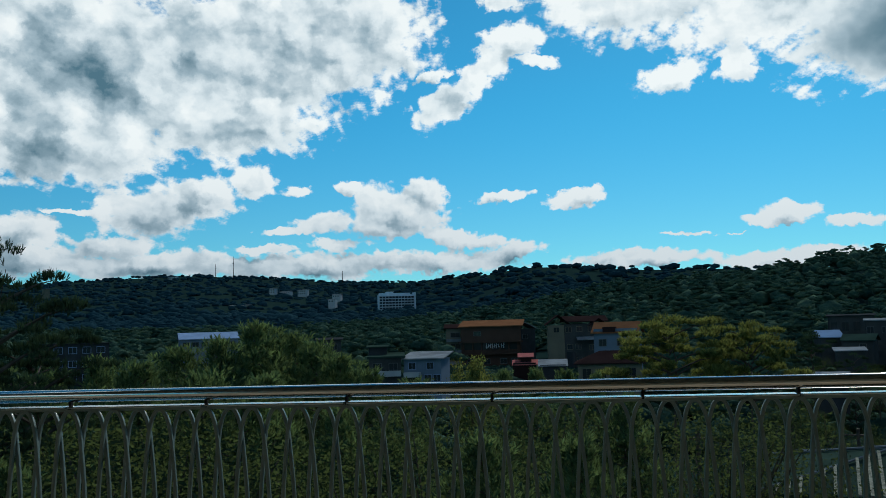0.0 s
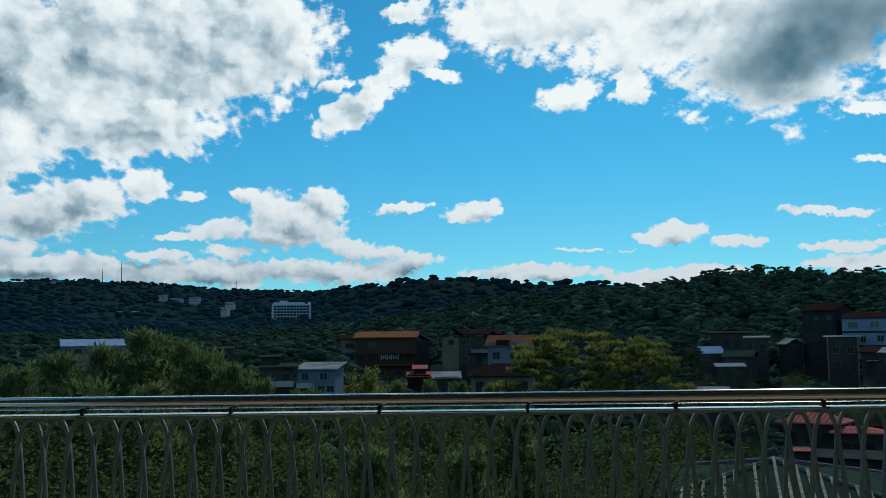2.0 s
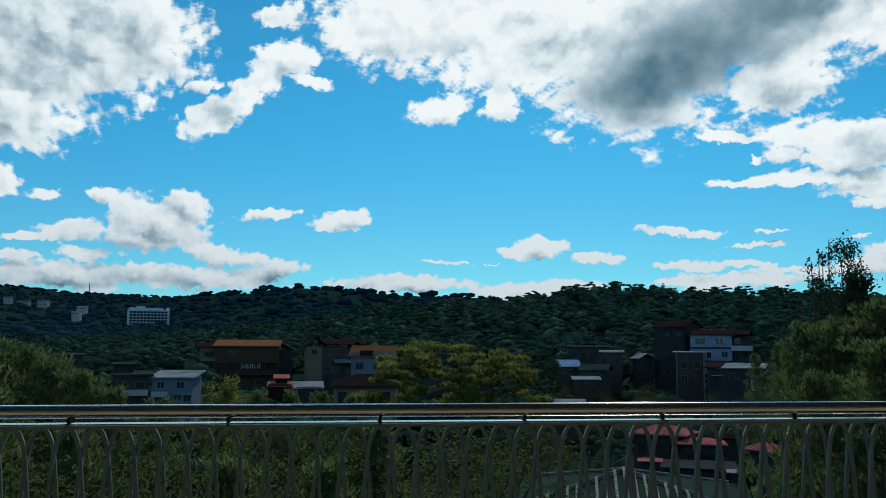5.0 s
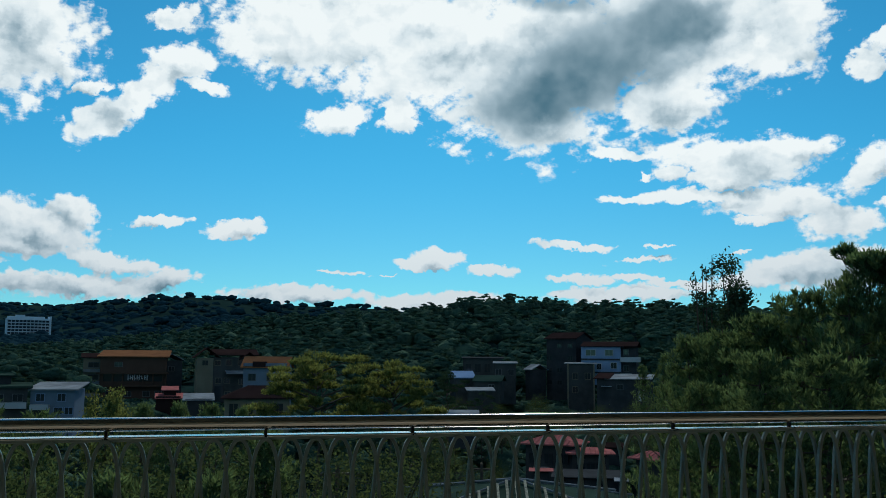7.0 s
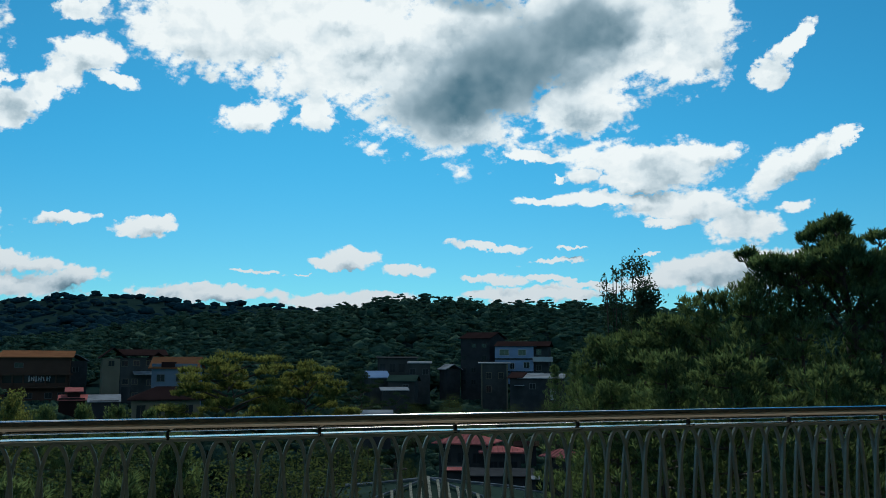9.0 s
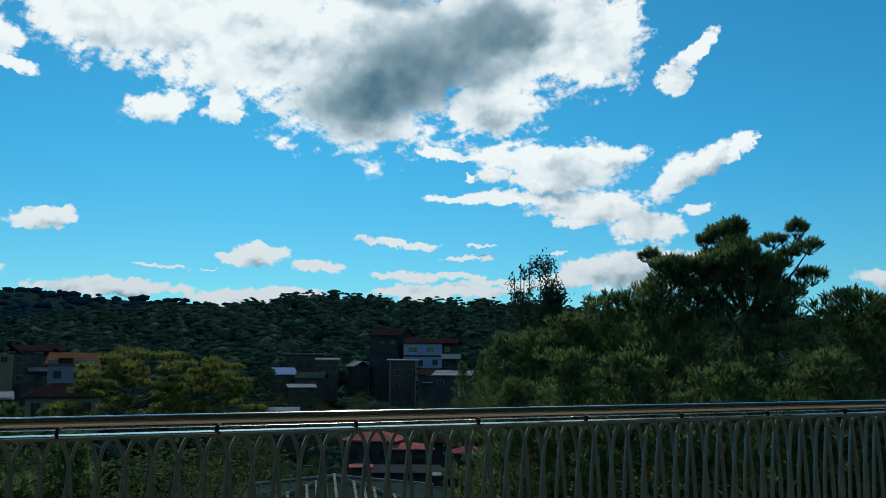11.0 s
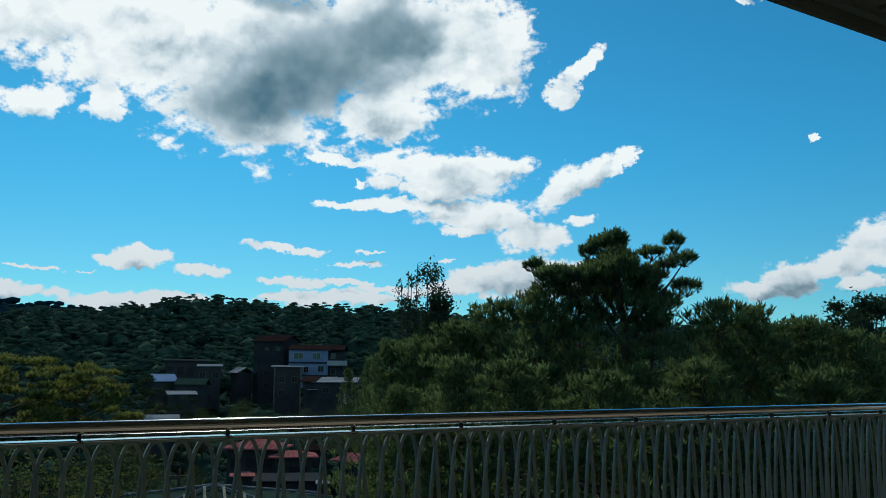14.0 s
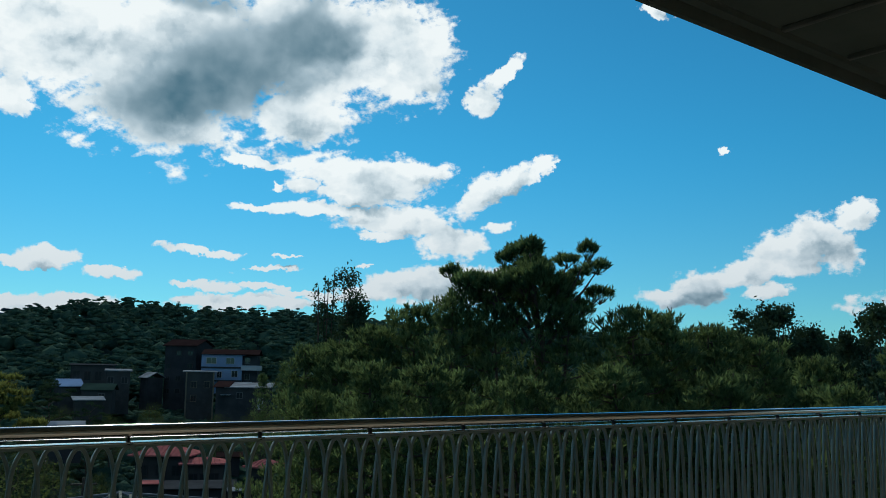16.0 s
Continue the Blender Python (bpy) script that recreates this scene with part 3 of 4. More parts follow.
def pine(seed, height, radius, base, limbs, shoots, tuft, mat, label, count=7, group="pines"):
    """A dense pine: trunk, limbs swept up, and at their ends clumps of upright shoots."""
    r = np.random.default_rng(seed)
    top = empty("pine_tree", Matrix(), label, "tree", group)
    bm = pine_trunk(r, height)
    tips, axes = [], []
    for k in range(limbs):
        f = (k + r.uniform(0, 1)) / limbs
        reach = radius * max(0.06, 1 - f) ** 0.6 * r.uniform(0.45, 1.2) * min(1, 0.6 + f * 2.2)
        turn = k * 2.4 + r.normal() * 0.35
        z = height * (base + (0.97 - base) * f)
        a = Vector((0, 0, z - 0.3 * reach))
        c = a + Vector((math.cos(turn) * reach, math.sin(turn) * reach, reach * r.uniform(0.1, 0.6)))
        limb(bm, a, c, 0.035 + 0.012 * reach)
        for s, share in ((1.0, 0.5), (0.72, 0.3), (0.45, 0.2)):
            q, w = dome(r, a.lerp(c, s) + Vector((r.normal() * 0.2, r.normal() * 0.2, 0.05)), 0.32 + 0.24 * reach * s, 0.22 + 0.15 * reach * s, max(2, int(shoots * share)))
            tips.append(q)
            axes.append(w)
    q, w = dome(r, (0, 0, height * 0.965), 0.35, 0.45, 26)
    part("trunk", bm, BARK, top)
    shoot_mesh("crown", np.concatenate([*tips, q]), np.concatenate([*axes, w]), tuft, mat, top, seed + 7, count)
    top["height"] = height
    return top


def spreading_pine(seed, height, radius, base, limbs, shoots, tuft, mat, label, count=9, round_=0.55, flat=0.28, group="spreading pines"):
    """A pine with wide level limbs: flattened clumps of shoots in layers, with gaps between them."""
    r = np.random.default_rng(seed)
    top = empty("pine_tree", Matrix(), label, "tree", group)
    bm = pine_trunk(r, height * 0.93, 0.3)
    tips, axes = [], []
    for k in range(limbs):
        f = (k + r.uniform(0, 0.8)) / limbs
        reach = radius * (1 - round_ * f ** 2) * r.uniform(0.45, 1.05)
        turn = k * 2.4 + r.normal() * 0.4
        z = height * (base + (0.95 - base) * f)
        a = Vector((0, 0, z - 0.22 * reach - 0.3))
        c = Vector((math.cos(turn) * reach, math.sin(turn) * reach, z))
        limb(bm, a, c, 0.05 + 0.014 * reach, -0.04)
        for j in range(3):
            wide = radius * r.uniform(0.10, 0.21)
            side = Vector((r.normal() * 0.20 * radius, r.normal() * 0.20 * radius, r.normal() * 0.045 * radius)) if j else Vector()
            q, w = dome(r, a.lerp(c, 1 - 0.16 * j) + side, wide, wide * flat, int(shoots * wide / (0.18 * radius)))
            tips.append(q)
            axes.append(w)
    q, w = dome(r, (0, 0, height * 0.955), radius * 0.22, height * 0.03, shoots)
    part("trunk", bm, BARK, top)
    shoot_mesh("crown", np.concatenate([*tips, q]), np.concatenate([*axes, w]), tuft, mat, top, seed + 7, count)
    top["height"] = height
    return top


def forked_pine(seed, az_, d, heads, tuft, mat, label, count=10):
    """An old pine whose trunk forks into long limbs with separate heads: (bearing, elevation, half width, half height, shoots)."""
    r = np.random.default_rng(seed)
    foot = at(az_, 0, d)
    foot.z = float(ground(np.array(foot.x), np.array(foot.y)))
    top = empty("pine_tree", pose(*foot, 0, 0, -az_), label, "tree", "pines")
    inv = top.matrix_world.inverted()
    bm = bmesh.new()
    fork = inv @ at(az_, 3.0, d)
    rod(bm, (0, 0, -0.5), fork * 0.6, 0.32, 0.27, 8)
    rod(bm, fork * 0.6, fork, 0.27, 0.2, 8)
    tips, axes = [], []
    for a_, e_, wide, high, n in heads:
        c = inv @ at(a_, e_, d + r.normal() * 0.7)
        limb(bm, fork + Vector((c.x * 0.2, 0, min(0.0, c.z - fork.z - 1.5))), c, 0.11, 0.05)
        q, w = dome(r, c, wide * 0.77, high * 0.80, n)
        tips.append(q)
        axes.append(w)
        q2, w2 = dome(r, fork.lerp(c, r.uniform(0.6, 0.8)) + Vector((r.normal() * 0.35, r.normal() * 0.5, r.normal() * 0.2)), wide * 0.7, high * 0.8, int(n * 0.4))
        tips.append(q2)
        axes.append(w2)
        for j in range(int(n / 14)):
            limb(bm, c - Vector((0, 0, high * 0.7)), Vector(q[j * 14]), 0.03, 0.03)
    part("trunk", bm, BARK, top)
    shoot_mesh("crown", np.concatenate(tips), np.concatenate(axes), tuft, mat, top, seed + 7, count)
    return top


def broadleaf(seed, height, radius, mat, label, leaf=0.16, clumps=60, per=45, squash=0.75, group="leafy trees", loose=0.2):
    """A leafy tree: limbs that end in clumps of leaves round an uneven crown."""
    r = np.random.default_rng(seed)
    top = empty("leafy_tree", Matrix(), label, "tree", group)
    bm = bmesh.new()
    fork = Vector((0, 0, height * 0.42))
    rod(bm, (0, 0, -0.5), fork, height * 0.022, height * 0.015, 7)
    cz = height - radius * squash
    cs = []
    for k in range(clumps):
        d = r.normal(size=3)
        d /= np.linalg.norm(d)
        s = r.uniform(0.55, 1.0) ** 0.6
        p = Vector((d[0] * radius * s, d[1] * radius * s, cz + d[2] * radius * squash * s))
        if k % 3 == 0:
            rod(bm, fork, p, height * 0.008, 0.015, 4)
        q = r.normal(size=(per, 3)) * np.array((loose, loose, loose * 0.65)) * radius * r.uniform(0.7, 1.2)
        cs.append(q + np.array(p))
    part("trunk", bm, BARK, top)
    leaf_mesh("crown", np.concatenate(cs), leaf, mat, top, seed + 3, 0.2)
    top["height"] = height
    return top


def slender(seed, height, radius, mat, label, stems=5, leaves=2600, leaf=0.15, low_=0.1):
    """Thin upright stems with short twigs and leaves along their upper half."""
    r = np.random.default_rng(seed)
    top = empty("slender_tree", Matrix(), label, "tree", "slender trees")
    bm = bmesh.new()
    cs = []
    for k in range(stems):
        turn = k * 2.4 + r.normal() * 0.3
        tip = Vector((math.cos(turn) * radius * r.uniform(0.25, 0.9), math.sin(turn) * radius * r.uniform(0.25, 0.9), height * (1 if k == 0 else r.uniform(0.86, 0.99))))
        mid = Vector((tip.x * 0.45, tip.y * 0.45, height * 0.55))
        rod(bm, (0, 0, -0.5), mid, 0.16, 0.09, 6)
        rod(bm, mid, tip, 0.09, 0.02, 5)
        for i in range(16):
            f = r.uniform(low_, 1.0)
            a = mid.lerp(tip, f)
            b = a + Vector((r.normal() * 0.45, r.normal() * 0.45, r.uniform(0.3, 1.0))) * radius * 0.5
            rod(bm, a, b, 0.03, 0.01, 3)
            n = int(leaves / (stems * 16) * (1.3 - 0.8 * f))
            cs.append(np.array(b) + r.normal(size=(max(n, 3), 3)) * np.array((0.16, 0.16, 0.2)) * radius)
    part("trunk", bm, BARK, top)
    leaf_mesh("crown", np.concatenate(cs), leaf, mat, top, seed + 3, 0.1)
    top["height"] = height
    return top


def stand(tree, az, el, d, turn=0.0, wide=1.0, first=False):
    """Sets a tree (or a copy) on the ground at a bearing, scaled so that its top reaches an elevation."""
    p = at(az, el, d)
    z = float(ground(np.array(p.x), np.array(p.y)))
    s = (p.z - z) / tree["height"]
    m = pose(p.x, p.y, z, 0, 0, turn) @ Matrix.Diagonal((s * wide, s * wide, s, 1))
    if first:
        tree.matrix_world = m
        return tree
    keep = tree.matrix_basis.copy()
    tree.matrix_basis = Matrix()
    made = copy_thing(tree, m)
    tree.matrix_basis = keep
    return made

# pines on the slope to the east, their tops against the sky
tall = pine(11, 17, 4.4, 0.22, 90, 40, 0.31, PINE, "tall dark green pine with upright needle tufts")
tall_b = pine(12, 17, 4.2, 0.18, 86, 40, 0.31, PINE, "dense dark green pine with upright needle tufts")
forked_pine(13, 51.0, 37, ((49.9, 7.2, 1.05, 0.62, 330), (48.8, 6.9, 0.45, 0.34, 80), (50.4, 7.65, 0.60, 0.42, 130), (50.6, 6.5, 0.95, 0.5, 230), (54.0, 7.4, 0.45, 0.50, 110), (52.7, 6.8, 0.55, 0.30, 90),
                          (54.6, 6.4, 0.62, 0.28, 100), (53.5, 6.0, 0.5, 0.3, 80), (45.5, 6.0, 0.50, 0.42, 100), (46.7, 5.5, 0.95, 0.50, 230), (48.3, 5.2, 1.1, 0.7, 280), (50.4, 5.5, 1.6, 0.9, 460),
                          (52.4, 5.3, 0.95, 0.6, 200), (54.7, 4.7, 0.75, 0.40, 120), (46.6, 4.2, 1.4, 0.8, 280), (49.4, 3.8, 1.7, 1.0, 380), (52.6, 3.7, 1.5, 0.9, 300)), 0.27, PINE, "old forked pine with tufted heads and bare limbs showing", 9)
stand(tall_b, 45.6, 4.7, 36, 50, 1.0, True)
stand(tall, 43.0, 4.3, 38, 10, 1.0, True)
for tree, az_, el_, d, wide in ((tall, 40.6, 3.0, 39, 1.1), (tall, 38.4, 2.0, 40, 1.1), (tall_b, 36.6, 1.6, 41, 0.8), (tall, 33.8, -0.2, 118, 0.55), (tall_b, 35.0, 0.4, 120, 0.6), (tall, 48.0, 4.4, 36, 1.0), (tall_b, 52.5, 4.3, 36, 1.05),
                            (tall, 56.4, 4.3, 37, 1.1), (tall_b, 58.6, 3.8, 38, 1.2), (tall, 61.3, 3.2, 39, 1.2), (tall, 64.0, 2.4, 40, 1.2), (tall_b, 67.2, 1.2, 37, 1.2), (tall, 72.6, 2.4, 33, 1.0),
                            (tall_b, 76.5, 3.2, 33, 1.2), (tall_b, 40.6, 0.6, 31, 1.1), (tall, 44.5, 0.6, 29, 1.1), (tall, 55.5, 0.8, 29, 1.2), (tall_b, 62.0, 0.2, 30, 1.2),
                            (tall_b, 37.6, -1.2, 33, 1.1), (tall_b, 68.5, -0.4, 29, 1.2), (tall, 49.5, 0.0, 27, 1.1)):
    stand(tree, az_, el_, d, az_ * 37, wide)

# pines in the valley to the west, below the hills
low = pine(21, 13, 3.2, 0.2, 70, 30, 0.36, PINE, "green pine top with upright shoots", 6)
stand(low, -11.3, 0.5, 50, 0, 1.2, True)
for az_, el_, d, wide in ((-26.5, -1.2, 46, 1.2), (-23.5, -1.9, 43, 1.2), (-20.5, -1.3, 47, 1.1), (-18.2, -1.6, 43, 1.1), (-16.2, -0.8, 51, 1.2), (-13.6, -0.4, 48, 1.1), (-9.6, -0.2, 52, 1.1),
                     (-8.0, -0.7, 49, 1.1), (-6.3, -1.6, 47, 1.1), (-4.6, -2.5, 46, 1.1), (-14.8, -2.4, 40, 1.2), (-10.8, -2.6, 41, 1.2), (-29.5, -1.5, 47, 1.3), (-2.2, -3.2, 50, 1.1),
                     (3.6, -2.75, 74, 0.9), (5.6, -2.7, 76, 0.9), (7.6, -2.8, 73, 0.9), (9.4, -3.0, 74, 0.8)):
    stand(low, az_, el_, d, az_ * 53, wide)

# spreading pines, sun and shade put into their needle colours
gold = spreading_pine(31, 15, 5.0, 0.64, 22, 60, 0.40, GOLD, "spreading pine with sunlit yellow-green put into its needles", 8, 0.45, 0.20)
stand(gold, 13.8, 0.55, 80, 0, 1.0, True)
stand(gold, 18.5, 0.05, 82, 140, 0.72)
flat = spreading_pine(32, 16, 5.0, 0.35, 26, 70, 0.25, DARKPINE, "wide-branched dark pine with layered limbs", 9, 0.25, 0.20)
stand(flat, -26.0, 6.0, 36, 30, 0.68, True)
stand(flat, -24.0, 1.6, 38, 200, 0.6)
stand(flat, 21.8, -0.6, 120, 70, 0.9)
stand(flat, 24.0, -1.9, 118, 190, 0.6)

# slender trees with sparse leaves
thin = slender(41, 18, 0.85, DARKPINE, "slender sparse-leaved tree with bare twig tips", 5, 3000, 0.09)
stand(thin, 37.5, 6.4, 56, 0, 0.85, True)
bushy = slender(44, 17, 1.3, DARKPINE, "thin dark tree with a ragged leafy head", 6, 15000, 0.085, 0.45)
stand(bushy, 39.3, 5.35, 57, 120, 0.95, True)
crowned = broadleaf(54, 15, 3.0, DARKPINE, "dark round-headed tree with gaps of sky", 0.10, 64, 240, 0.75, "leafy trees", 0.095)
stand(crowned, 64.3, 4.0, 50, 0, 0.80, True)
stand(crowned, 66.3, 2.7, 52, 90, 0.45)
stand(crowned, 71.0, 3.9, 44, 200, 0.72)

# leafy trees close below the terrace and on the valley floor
leafy = broadleaf(51, 9, 3.2, LEAF_SUN_PATCHED, "leafy tree, sunlit clumps and dark gaps put into its leaf colour", 0.058, 84, 84)
leafy_b = broadleaf(52, 9, 3.0, LEAF_SUN_PATCHED, "dense leafy tree below the terrace", 0.06, 80, 84, 0.9)
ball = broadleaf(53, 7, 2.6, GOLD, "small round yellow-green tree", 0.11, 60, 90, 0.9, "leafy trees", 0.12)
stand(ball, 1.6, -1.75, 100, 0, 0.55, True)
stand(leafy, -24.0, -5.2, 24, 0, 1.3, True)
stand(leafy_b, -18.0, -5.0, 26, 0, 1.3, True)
r_ = np.random.default_rng(5)
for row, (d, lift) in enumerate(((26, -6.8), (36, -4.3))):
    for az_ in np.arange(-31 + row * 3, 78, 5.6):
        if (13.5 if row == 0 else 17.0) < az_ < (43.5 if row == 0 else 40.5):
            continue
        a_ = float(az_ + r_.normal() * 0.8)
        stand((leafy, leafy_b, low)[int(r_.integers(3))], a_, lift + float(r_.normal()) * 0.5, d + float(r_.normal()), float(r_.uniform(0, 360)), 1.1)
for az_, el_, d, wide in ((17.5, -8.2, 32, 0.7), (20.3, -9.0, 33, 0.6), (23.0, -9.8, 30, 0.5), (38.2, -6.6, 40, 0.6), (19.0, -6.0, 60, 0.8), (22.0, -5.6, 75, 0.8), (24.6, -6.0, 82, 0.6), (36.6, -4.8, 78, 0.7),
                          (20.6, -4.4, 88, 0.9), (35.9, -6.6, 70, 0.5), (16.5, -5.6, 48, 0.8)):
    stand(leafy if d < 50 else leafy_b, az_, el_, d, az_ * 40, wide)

# dark trees at the foot of the houses on the rise
for az_, el_, d, wide in ((22.3, -2.3, 122, 0.6), (25.2, -2.7, 126, 0.7), (27.4, -2.1, 130, 0.55), (29.0, -3.0, 124, 0.6), (31.4, -2.7, 128, 0.65), (33.4, -2.3, 122, 0.6)):
    stand(leafy_b, az_, el_, d, az_ * 61, wide)


# ---- woods, too many to count ----
def woods(name, mat, label, r0, r1, a0, a1, n, crown, lumps, squash, flecks, leaf, tall_, seed, keep=None, foot=0.58, clump=1.0, spread_=1.0):
    """Many far crowns: each a few flat layers of leaf clumps over a short stem of shade."""
    r = np.random.default_rng(seed)
    rad = np.sqrt(r.uniform(r0 ** 2, r1 ** 2, n))
    ang = np.radians(r.uniform(a0, a1, n))
    x, y = rad * np.sin(ang), rad * np.cos(ang)
    if keep is not None:
        ok = keep(rad, np.degrees(ang))
        x, y = x[ok], y[ok]
    n = len(x)
    h = tall_ * r.uniform(0.6, 1.25, n)
    w = crown * r.uniform(0.6, 1.3, n)
    z = ground(x, y)
    k = np.repeat(np.arange(n), lumps)
    lay = np.tile(np.arange(lumps), n) / max(lumps - 1, 1)
    reach = 0.46 * spread_ * (1 - 0.75 * lay)
    c = np.stack([x[k] + r.normal(size=len(k)) * reach * w[k], y[k] + r.normal(size=len(k)) * reach * w[k], z[k] + h[k] * (foot + (0.40 if clump == 1 else 0.24) * lay + r.normal(size=len(k)) * 0.05)], 1)
    wide = w[k] * r.uniform(0.20, 0.38, len(k)) * clump
    core = (lay == 0) & (clump < 1)
    wide = np.where(core, wide * 1.15 / clump, wide)
    c[:, 2] -= np.where(core, h[k] * 0.12, 0)
    v, f = caps(c, wide, wide * np.where(core, 0.85, squash), seed + 1)
    ob = arrays(name, v, f, mat)
    ob.data.polygons.foreach_set("use_smooth", [True] * len(ob.data.polygons))
    tagged(ob, label, "woods", kind="stuff")
    if flecks:
        kk = np.repeat(np.arange(len(c)), flecks)
        d_, _ = spread(len(kk), seed + 2)
        d_[:, 2] = np.abs(d_[:, 2]) * 0.9 - 0.15
        tagged(leaf_mesh(name + "_twigs", c[kk] + d_ * wide[kk][:, None] * np.array((1.05, 1.05, squash * 1.1)), leaf, mat, None, seed + 3, 0.3), label + ", loose twigs", "woods", kind="stuff")


clear_of = lambda rad, a: ~(((a > 0) & (a < 12) & (rad < 262)) | ((a > 21) & (a < 36) & (rad < 235)) | ((a > -6) & (a < 0.5) & (rad < 175)) | ((a > -17.5) & (a < -11.5) & (rad > 150) & (rad < 325)))
woods("hillside_woods", WOOD_NEAR, "dark pine woods covering the near hillside", 245, 640, -34, 82, 4600, 9.0, 7, 0.36, 5, 0.6, 10.5, 61, clear_of, 0.5, 0.62, 0.58)
woods("valley_trees", WOOD_NEAR, "mixed dark trees on the valley floor", 62, 255, -34, 82, 1000, 5.4, 7, 0.5, 20, 0.32, 7.5, 62, lambda rad, a: clear_of(rad, a) & ~((a > 8) & (a < 36) & (rad < 135)))
woods("valley_shrubs", WOOD_NEAR, "dark low bushes between the houses", 112, 235, -8, 37, 420, 6.0, 12, 0.5, 15, 0.26, 3.4, 64, None, 0.45, 0.6, 1.2)
woods("middle_woods", WOOD_FAR_HAZED, "woods on the slopes below the ridges, blue haze in their colour", 600, 1050, -34, 50, 4200, 15.0, 1, 0.55, 0, 1.0, 6.0, 66, None, 0.3)
woods("far_woods", WOOD_FAR_HAZED, "distant wooded ridges with blue haze put into their colour", 640, 2600, -34, 82, 13000, 22.0, 1, 0.5, 0, 1.5, 5.0, 63, None, 0.2)

# ---- buildings ----
def plot(name, az, d, label, category="house", turn=0.0, group=""):
    """An empty at the middle of a front that looks towards the terrace; local x to the right, y away, z from eye level."""
    p = at(az, 0, d)
    return empty(name, pose(p.x, p.y, EYE, 0, 0, -az + turn), label, category, group)


def window(house, x, z, w, h, y=0.0, frame_mat=None):
    """A framed pane on the front at local x, z."""
    f = 0.09
    bm = boxes((x - w / 2 + f / 2, y - 0.05, z, f, 0.12, h), (x + w / 2 - f / 2, y - 0.05, z, f, 0.12, h), (x, y - 0.05, z + h / 2 - f / 2, w - 2 * f, 0.12, f),
               (x, y - 0.05, z - h / 2 + f / 2, w - 2 * f, 0.12, f), (x, y - 0.04, z, 0.05, 0.08, h - 2 * f))
    fr = part("window", bm, frame_mat or FRAME, house)
    part("pane", boxes((x, y - 0.02, z, w - 2 * f, 0.03, h - 2 * f)), GLASS, fr, "dark glass pane")


def flat_roof(house, x, z, w, y0, y1, mat, rise=0.0, thick=0.14, over=0.4):
    """A sheet roof, higher at the back by rise, with thickness."""
    a, b = x - w / 2 - over, x + w / 2 + over
    y0, y1 = y0 - over, y1 + over
    c = [(a, y0, z), (b, y0, z), (b, y1, z + rise), (a, y1, z + rise)]
    part("roof", solid([*c, *[(p[0], p[1], p[2] + thick) for p in c]], ((3, 2, 1, 0), (4, 5, 6, 7), (0, 1, 5, 4), (1, 2, 6, 5), (2, 3, 7, 6), (3, 0, 4, 7))), mat, house)


def gable_roof(house, x, z, w, y0, y1, rise, mat, across=True, over=0.5, thick=0.15):
    """Two slopes; the ridge runs across the front or away from it."""
    a, b, y0, y1 = x - w / 2 - over, x + w / 2 + over, y0 - over, y1 + over
    if across:
        m = (y0 + y1) / 2
        lo = [(a, y0, z), (b, y0, z), (b, m, z + rise), (a, m, z + rise), (b, y1, z), (a, y1, z)]
    else:
        lo = [(a, y1, z), (a, y0, z), (x, y0, z + rise), (x, y1, z + rise), (b, y0, z), (b, y1, z)]
    hi = [(p[0], p[1], p[2] + thick) for p in lo]
    part("roof", solid([*lo, *hi], ((0, 3, 2, 1), (3, 5, 4, 2), (6, 7, 8, 9), (9, 8, 10, 11), (0, 1, 7, 6), (1, 2, 8, 7), (2, 4, 10, 8), (4, 5, 11, 10), (5, 3, 9, 11), (3, 0, 6, 9))), mat, house)


def hip_roof(house, x, z, w, y0, y1, rise, mat, over=0.6, ridge=0.3, name="roof"):
    a, b, y0, y1 = x - w / 2 - over, x + w / 2 + over, y0 - over, y1 + over
    m, k = (y0 + y1) / 2, w * ridge / 2
    c = [(a, y0, z), (b, y0, z), (b, y1, z), (a, y1, z), (a, y0, z + 0.14), (b, y0, z + 0.14), (b, y1, z + 0.14), (a, y1, z + 0.14), (x - k, m, z + rise), (x + k, m, z + rise)]
    return part(name, solid(c, ((3, 2, 1, 0), (0, 1, 5, 4), (1, 2, 6, 5), (2, 3, 7, 6), (3, 0, 4, 7), (4, 5, 9, 8), (6, 7, 8, 9), (5, 6, 9), (7, 4, 8))), mat, house)


def hts(d, el_):
    return d * math.tan(radians(el_))


# hotel windows: the dark colour stands for shade in the balcony recesses
SHADOWED = paint("shaded_window", (0.035, 0.045, 0.06))
# white hotel slab on the far slope
D = 1100.0
hotel = plot("hotel", -2.85, D, "large white hotel slab with rows of balconies", "hotel", 8)
zt, zb, w = hts(D, 2.22), hts(D, 0.35), 43.0
part("wall", boxes((0, 7, (zt + zb) / 2, w, 14, zt - zb)), SNOW, hotel)
part("end_wall", boxes((w / 2 + 0.8, 6.5, (zt + zb) / 2 + 1.2, 1.6, 16, zt - zb + 2.4)), SNOW, hotel)
part("parapet", boxes((-2, 6, zt + 1.0, w - 6, 10, 2.0), (-8, 5, zt + 2.8, 9, 6, 1.8)), SNOW, hotel)
part("podium", boxes((-6, 2, zb - 2, w - 8, 22, 8)), SNOW, hotel)
rows_, cols_ = 7, 11
hole = boxes((0, -0.35, 0, 3.0, 0.9, 2.1))
first_hole = None
